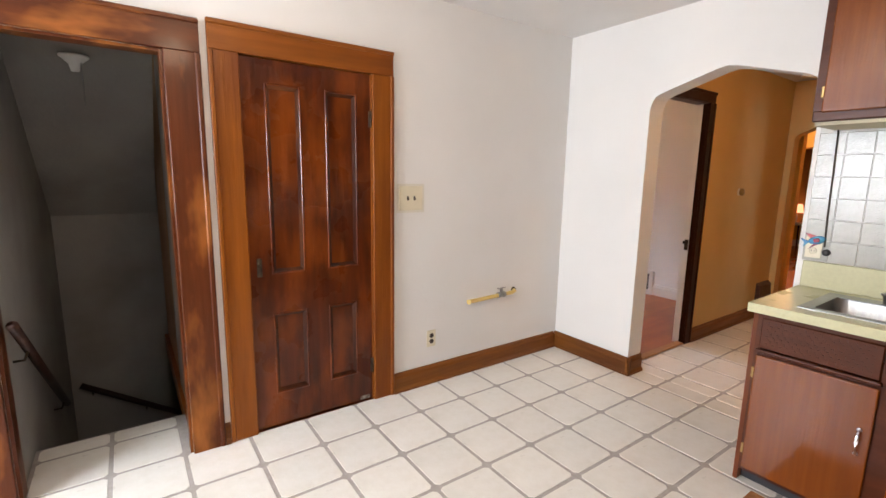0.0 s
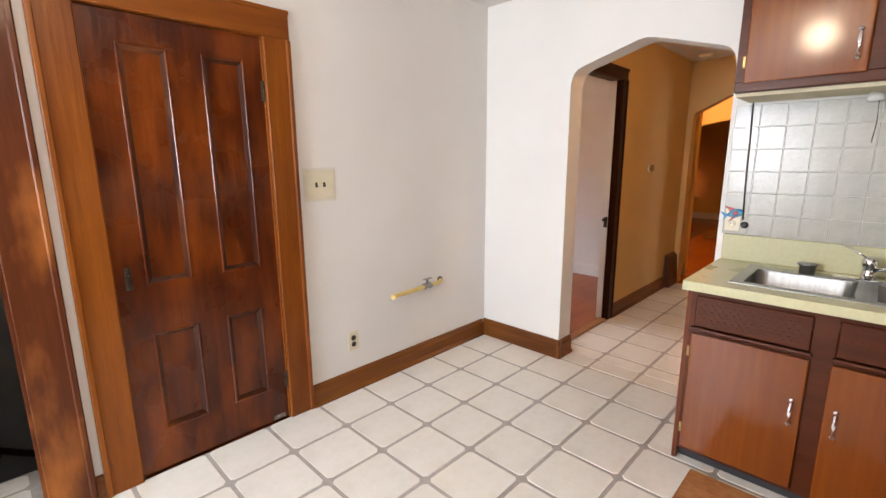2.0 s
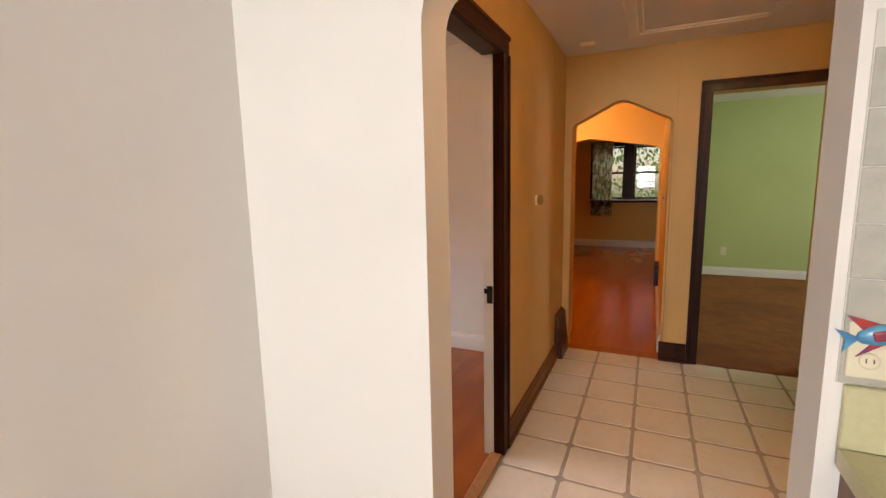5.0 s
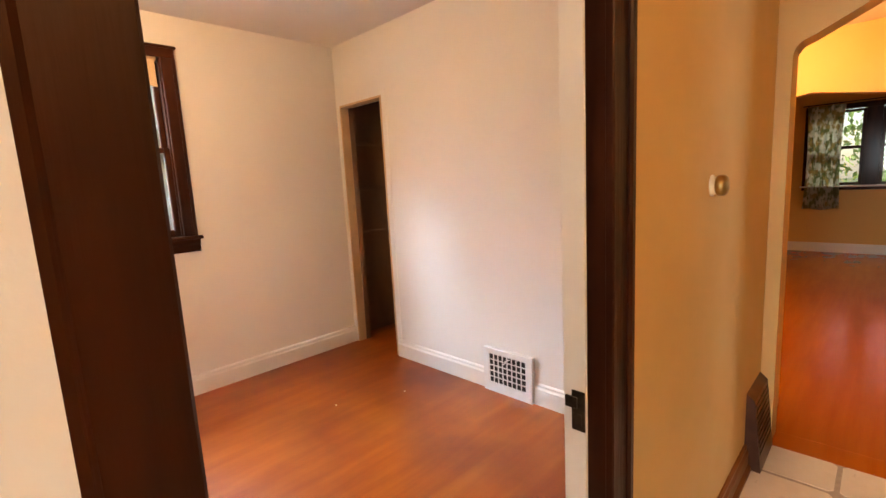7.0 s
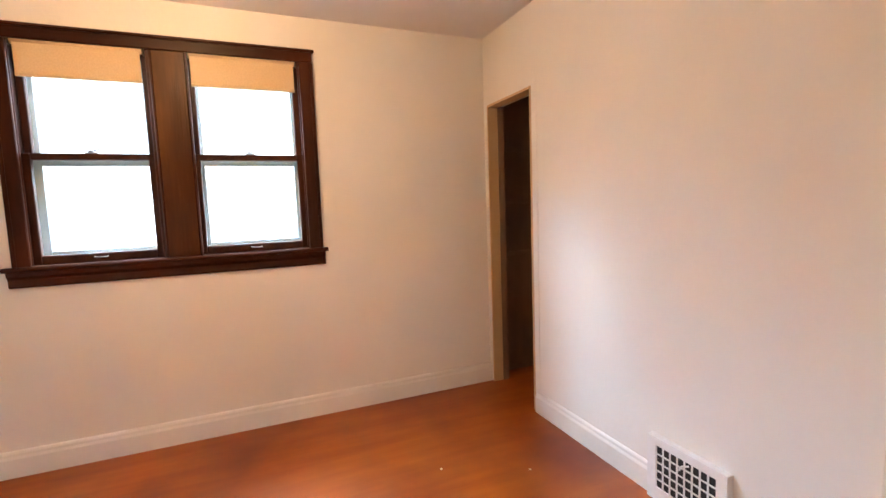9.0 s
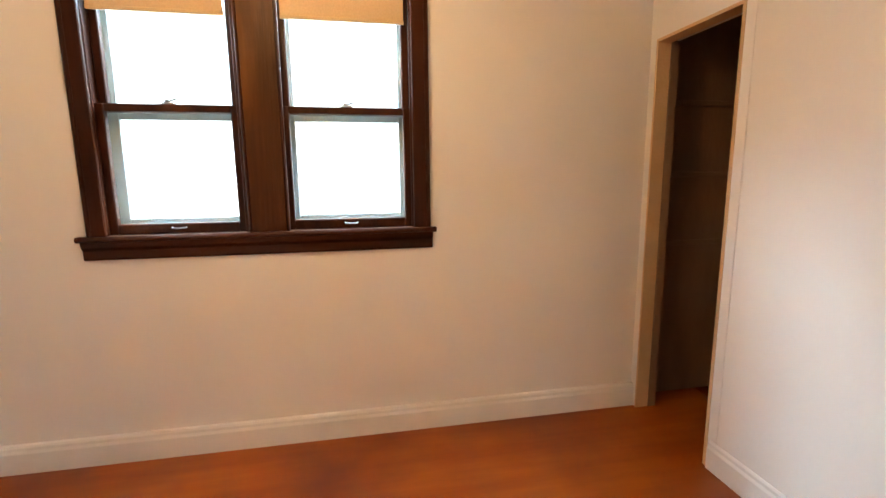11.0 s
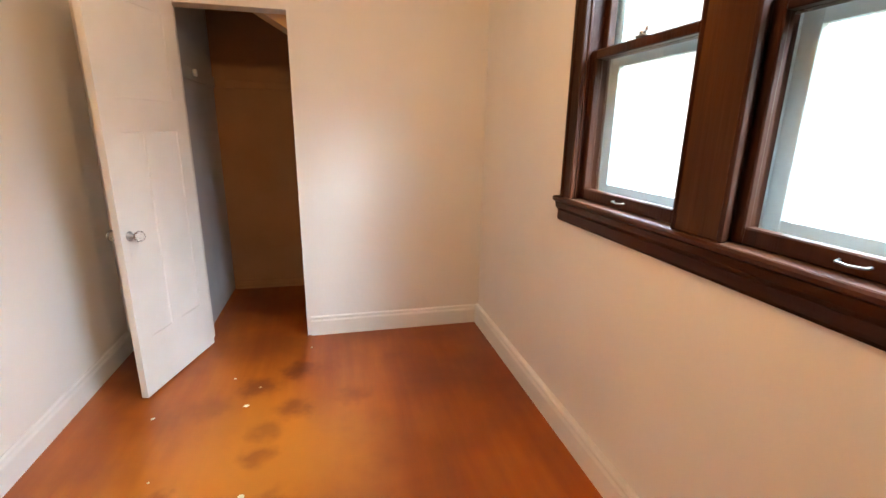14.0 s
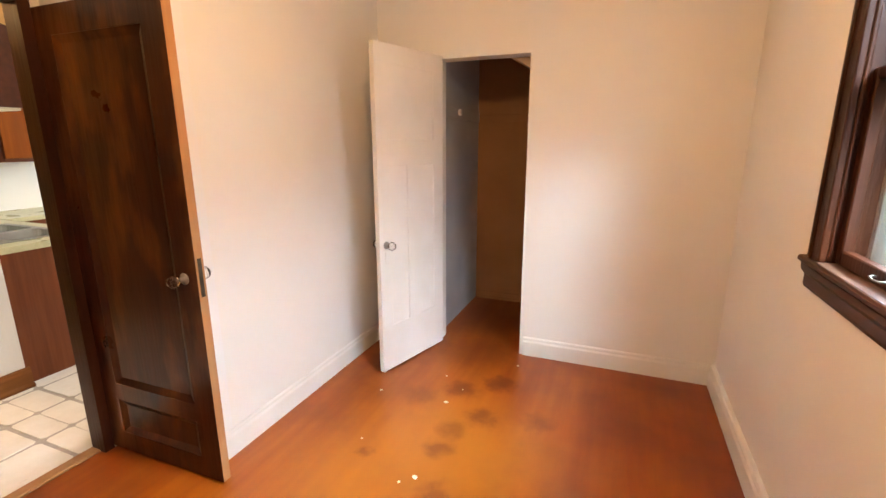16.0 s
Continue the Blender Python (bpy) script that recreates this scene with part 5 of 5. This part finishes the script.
for x0, x1 in ((0.08, 0.70), (0.87, 1.62)):
    for z0, z1, yy in ((1.01, 1.57, LY + 0.03), (1.54, 2.10, LY + 0.07)):
        s = new("sash")
        s.parent = lw
        for d in ((x0, z0, x0 + 0.04, z1), (x1 - 0.04, z0, x1, z1), (x0 + 0.04, z0, x1 - 0.04, z0 + 0.04), (x0 + 0.04, z1 - 0.035, x1 - 0.04, z1)):
            part("rail", B(d[0], yy, d[1], d[2], yy + 0.03, d[3], bevel=0.003), DARKWOOD, s)
        g = part("pane", B(x0 + 0.036, yy + 0.012, z0 + 0.036, x1 - 0.036, yy + 0.016, z1 - 0.031), PANE, s)
        g.visible_shadow = False
CURTAIN = mat("floral_curtain_cloth", (0.72, 0.70, 0.58), 0.85, second=(0.24, 0.26, 0.11), scale=(14, 14, 9), detail=3, mix=(0.46, 0.56), third=(0.45, 0.34, 0.14), third_scale=11, third_mix=(0.52, 0.6))
cur = thing("curtain", pose(0.26, LY - 0.06, 0.0), "floral curtain of green and cream, gathered beside the window", "curtain")
cb = bmesh.new()
cols, rows = 44, 14
grid = []
for i in range(cols + 1):
    u = i / cols
    line = []
    for j in range(rows + 1):
        v = j / rows
        w = 0.215 * (1 - 0.10 * math.sin(v * math.pi))
        fold = 0.028 * math.sin(u * 2 * math.pi * 5.5 + 0.6 * math.sin(3 * v)) * (0.6 + 0.4 * (1 - v))
        line.append(cb.verts.new(((u - 0.5) * 2 * w, fold, 0.66 + 1.52 * v + 0.012 * math.sin(9 * u) * (1 - v))))
    grid.append(line)
for i in range(cols):
    for j in range(rows):
        cb.faces.new((grid[i][j], grid[i + 1][j], grid[i + 1][j + 1], grid[i][j + 1])).smooth = True
bmesh.ops.solidify(cb, geom=cb.faces[:], thickness=0.003)
part("cloth", cb, CURTAIN, cur)
rod = thing("curtain_rod", pose(0.85, LY - 0.06, 2.20), "thin dark curtain rod above the window", "curtain rod")
part("rod", tube(bmesh.new(), [(-0.86, 0, 0), (0.86, 0, 0)], 0.008, 10), DARKIRON, rod)
for s in (-0.8, 0.8):
    part("bracket", B(s - 0.006, 0, -0.012, s + 0.006, 0.06, 0.012, bevel=0.002), DARKIRON, rod)
tbl = thing("side_table", pose(-1.08, 8.75, 0), "small white-topped side table in the living room", "table")
part("tabletop", lathe(bmesh.new(), [(0.24, 0.50), (0.25, 0.51), (0.25, 0.525), (0.24, 0.535)], Matrix(), 24), TRIMWHITE, tbl)
for k in range(4):
    a = math.pi / 4 + k * math.pi / 2
    part("leg", tube(bmesh.new(), [(0.19 * math.cos(a), 0.19 * math.sin(a), 0.0), (0.16 * math.cos(a), 0.16 * math.sin(a), 0.50)], 0.016, 8), DARKWOOD, tbl)
tl = thing("table_lamp", pose(-1.08, 8.75, 0.535), "lit table lamp with a pink shade", "lamp")
part("base", lathe(bmesh.new(), [(0.07, 0), (0.075, 0.012), (0.03, 0.03), (0.045, 0.09), (0.04, 0.16), (0.012, 0.20), (0.010, 0.25)], Matrix(), 18), TRIMWHITE, tl)
part("shade", lathe(bmesh.new(), [(0.135, 0.22), (0.10, 0.40), (0.095, 0.40)], Matrix(), 24), glow("lit_pink_shade", (1.0, 0.36, 0.18), 2.2), tl, "glowing pink cloth shade")
lreg = thing("wall_register", pose(1.35, 4.9, 0.0), "dark brown warm-air register on the orange wall", "register")
part("box", B(-0.05, -0.16, 0.15, -0.001, 0.16, 0.40, bevel=0.006), DARKWOOD, lreg)
wall_plate("outlet", 0.15 - 0.5, 9.0995, 0.38, 0, 0.07, 0.115, "ivory outlet near the living room floor", "outlet", [("light", 0, 0.02), ("light", 0, -0.02)])
wall_plate("light_switch", 1.3495, 3.55, 1.25, -90, 0.07, 0.115, "ivory switch plate on the orange wall", "switch", [("toggle", 0, 0)])
wall_plate("outlet", 2.22, 6.4995, 0.36, 0, 0.07, 0.115, "ivory outlet on the green wall", "outlet", [("light", 0, 0.02), ("light", 0, -0.02)])

# ---- unseen windows, added for light, behind the camera and in the green room ----
for nm, axis, at, a, b, z0, z1 in (("window_3", "x", -5.0, 0.07, 1.37, 0.95, 2.1), ("window_4", "y", 5.6, 4.2, 5.6, 0.90, 2.15)):
    w = tagged(thing(nm, pose(0, 0, 0), "plain unseen sash window added for light, dark wooden frame", "window"), kind="structure")
    s = -1 if axis == "x" else 1
    for u0, u1, c0, c1 in ((a, a + 0.06, z0, z1), (b - 0.06, b, z0, z1), (a + 0.06, b - 0.06, z0, z0 + 0.06), (a + 0.06, b - 0.06, z1 - 0.06, z1), (a + 0.06, b - 0.06, (z0 + z1) / 2 - 0.02, (z0 + z1) / 2 + 0.02)):
        part("frame", B(u0, at - 0.09, c0, u1, at - 0.03, c1, bevel=0.004) if axis == "x" else B(at + 0.03, u0, c0, at + 0.09, u1, c1, bevel=0.004), DARKWOOD, w)

# ---- outside: neighbouring house and trees ----
nb = thing("house", pose(-6.2, 0.0, -0.6), "white clapboard neighbouring house with small windows", "house")
SIDING = mat("white_siding", (0.80, 0.80, 0.80), 0.6, second=(0.76, 0.76, 0.76), scale=(2, 2, 2))
part("wall", B(-6.0, -9.0, 0, -0.03, 11.0, 5.6), SIDING, nb)
for k in range(26):
    part("clapboard", prism(bmesh.new(), [(-0.029, 0.2 + 0.2 * k), (-0.021, 0.2 + 0.2 * k), (-0.026, 0.4 + 0.2 * k), (-0.029, 0.4 + 0.2 * k)], "y", -9.0, 11.0), SIDING, nb)
part("roof", prism(bmesh.new(), [(-6.2, 5.6), (0.06, 5.6), (-3.0, 8.4)], "y", -9.3, 11.3), mat("grey_shingles", (0.16, 0.16, 0.17), 0.9, second=(0.11, 0.11, 0.12), scale=(8, 8, 8)), nb)
GREYPANE = mat("grey_window_pane", (0.24, 0.24, 0.245), 0.5)
for y, w, z0, z1 in ((-0.19, 0.34, 1.61, 2.04), (0.28, 0.36, 1.61, 2.04), (-0.21, 0.85, 1.33, 1.58)):
    wn2 = part("window", B(-0.02, y, z0, 0.03, y + w, z1, bevel=0.005), TRIMWHITE, nb)
    part("pane", B(0.028, y + 0.04, z0 + 0.04, 0.034, y + w - 0.04, z1 - 0.04), GREYPANE, wn2)
LEAF = mat("green_leaves", (0.12, 0.22, 0.05), 0.6, second=(0.20, 0.30, 0.08), scale=(3, 3, 3), vary=0.1)
BARK = mat("brown_bark", (0.10, 0.07, 0.05), 0.9, second=(0.06, 0.045, 0.03), scale=(8, 8, 2), bump=0.01)


def tree(x, y, h, spread, seed):
    rg = random.Random(seed)
    root = thing("tree", pose(x, y, -0.6), "broad leafy green tree in the front yard", "tree", "trees in front of the house")
    tr = bmesh.new()
    tube(tr, [(0, 0, 0), (0.05, 0, h * 0.3), (0, 0.05, h * 0.6), (0.1, 0, h * 0.85)], 0.14, 8)
    for k in range(9):
        a, z = rg.uniform(0, 6.28), h * rg.uniform(0.25, 0.7)
        tube(tr, [(0, 0, z), (0.4 * spread * math.cos(a), 0.4 * spread * math.sin(a), z + h * 0.1), (0.8 * spread * math.cos(a), 0.8 * spread * math.sin(a), z + h * 0.18)], 0.045, 6)
    part("trunk", tr, BARK, root)
    verts, faces = [], []
    for _ in range(2600):
        a, r, z = rg.uniform(0, 6.28), spread * math.sqrt(rg.random()), rg.uniform(0.12, 1.0)
        r *= 0.55 + 0.75 * math.sin(math.pi * min(1, z)) * rg.uniform(0.7, 1.1)
        c = Vector((r * math.cos(a), r * math.sin(a), h * z))
        q = Euler((rg.uniform(0, 6), rg.uniform(0, 6), rg.uniform(0, 6))).to_matrix()
        s = rg.uniform(0.05, 0.11)
        i = len(verts)
        verts += [tuple(c + q @ Vector(p)) for p in ((-s, 0, 0), (0, -s * 0.5, 0.01), (s, 0, 0), (0, s * 0.5, 0.01))]
        faces.append((i, i + 1, i + 2, i + 3))
    me = bpy.data.meshes.new("crown")
    me.from_pydata(verts, [], faces)
    me.materials.append(LEAF)
    ob = new("crown", me)
    ob.parent = root
    tagged(ob, kind="stuff")


tree(-0.6, 14.5, 6.5, 2.4, 3)
tree(2.6, 16.0, 7.5, 2.8, 5)

# wall tiles behind the sink
tw = setting("wall_tile_panel", B(1.600, BY0 - 0.0035, 1.0105, CXE, BY0 - 0.0005, UZ + 0.04), TILEJOINT, "white embossed tile wall behind the sink", "wall tiles")
wt = bmesh.new()
box(wt, 0, -0.003, 0, 0.1055, 0.0, 0.1055, bevel=0.0015)
wt_me = bpy.data.meshes.new("tile")
wt.to_mesh(wt_me)
wt.free()
wt_me.materials.append(WALLTILE)
for i in range(17):
    for j in range(6):
        ob = new("tile", wt_me)
        ob.parent = tw
        ob.location = (1.602 + i * 0.108, BY0 - 0.0035, 1.012 + j * 0.108)

# ---- vinyl tiles of kitchen and hall: pieces with grout between ----
TX, TY, TP, TG = 0.588, -0.908, 0.3055, 0.017
tile_meshes = {}


def tile_mesh(w, d):
    """One tile with clipped corners and eased edges, its corner at the origin."""
    key = (round(w, 3), round(d, 3))
    if key not in tile_meshes:
        c = min(0.016, w / 3, d / 3)
        ring = [(c, 0), (w - c, 0), (w, c), (w, d - c), (w - c, d), (c, d), (0, d - c), (0, c)]
        e = 0.0025
        cx, cy = w / 2, d / 2
        inner = [(x + (e if x < cx else -e), y + (e if y < cy else -e)) for x, y in ring]
        bm = bmesh.new()
        lo = [bm.verts.new((x, y, -0.004)) for x, y in ring]
        hi = [bm.verts.new((x, y, 0.0)) for x, y in inner]
        bm.faces.new(hi)
        for k in range(8):
            bm.faces.new((lo[k], lo[(k + 1) % 8], hi[(k + 1) % 8], hi[k]))
        bmesh.ops.recalc_face_normals(bm, faces=bm.faces[:])
        me = bpy.data.meshes.new("tile")
        bm.to_mesh(me)
        bm.free()
        me.materials.append(VINYL)
        tile_meshes[key] = me
    return tile_meshes[key]


def lay(parent, x0, x1, y0, y1):
    i0, i1 = math.floor((x0 - TX) / TP), math.ceil((x1 - TX) / TP)
    j0, j1 = math.floor((y0 - TY) / TP), math.ceil((y1 - TY) / TP)
    for i in range(i0, i1):
        for j in range(j0, j1):
            ax, bx = max(TX + i * TP + TG / 2, x0), min(TX + (i + 1) * TP - TG / 2, x1)
            ay, by = max(TY + j * TP + TG / 2, y0), min(TY + (j + 1) * TP - TG / 2, y1)
            if bx - ax > 0.02 and by - ay > 0.02:
                ob = new("tile", tile_mesh(bx - ax, by - ay))
                ob.parent = parent
                ob.location = (ax, ay, 0)


kfloor = setting("floor_kitchen", B(AX1, -5.0, -0.12, 3.5, BY0, -0.0025), GROUT, "cream vinyl tile floor with grey joints", "floor")
lay(kfloor, AX1, 3.5, -5.0, BY0)
hfloor = setting("floor_hall", box(B(HX1, BY1, -0.12, 2.38, 2.705, -0.0025), 0.668, BY0, -0.12, 1.580, BY1, -0.0025), GROUT, "cream vinyl tile floor with grey joints", "floor")
lay(hfloor, 0.668, 1.580, BY0, BY1)
lay(hfloor, HX1, 2.38, BY1, 2.705)
box_landing = setting("floor_stair_landing", B(-0.46, -3.36, -0.12, AX1, -2.68, -0.0025), GROUT, "cream vinyl tile landing at the stair head", "floor")
lay(box_landing, -0.45, AX1, -3.346, -2.716)
setting("floor_hall_edge", B(HX0, 2.705, -0.12, 1.46, 2.86, -0.001), LRFLOOR, "wooden floor under the archway", "floor")
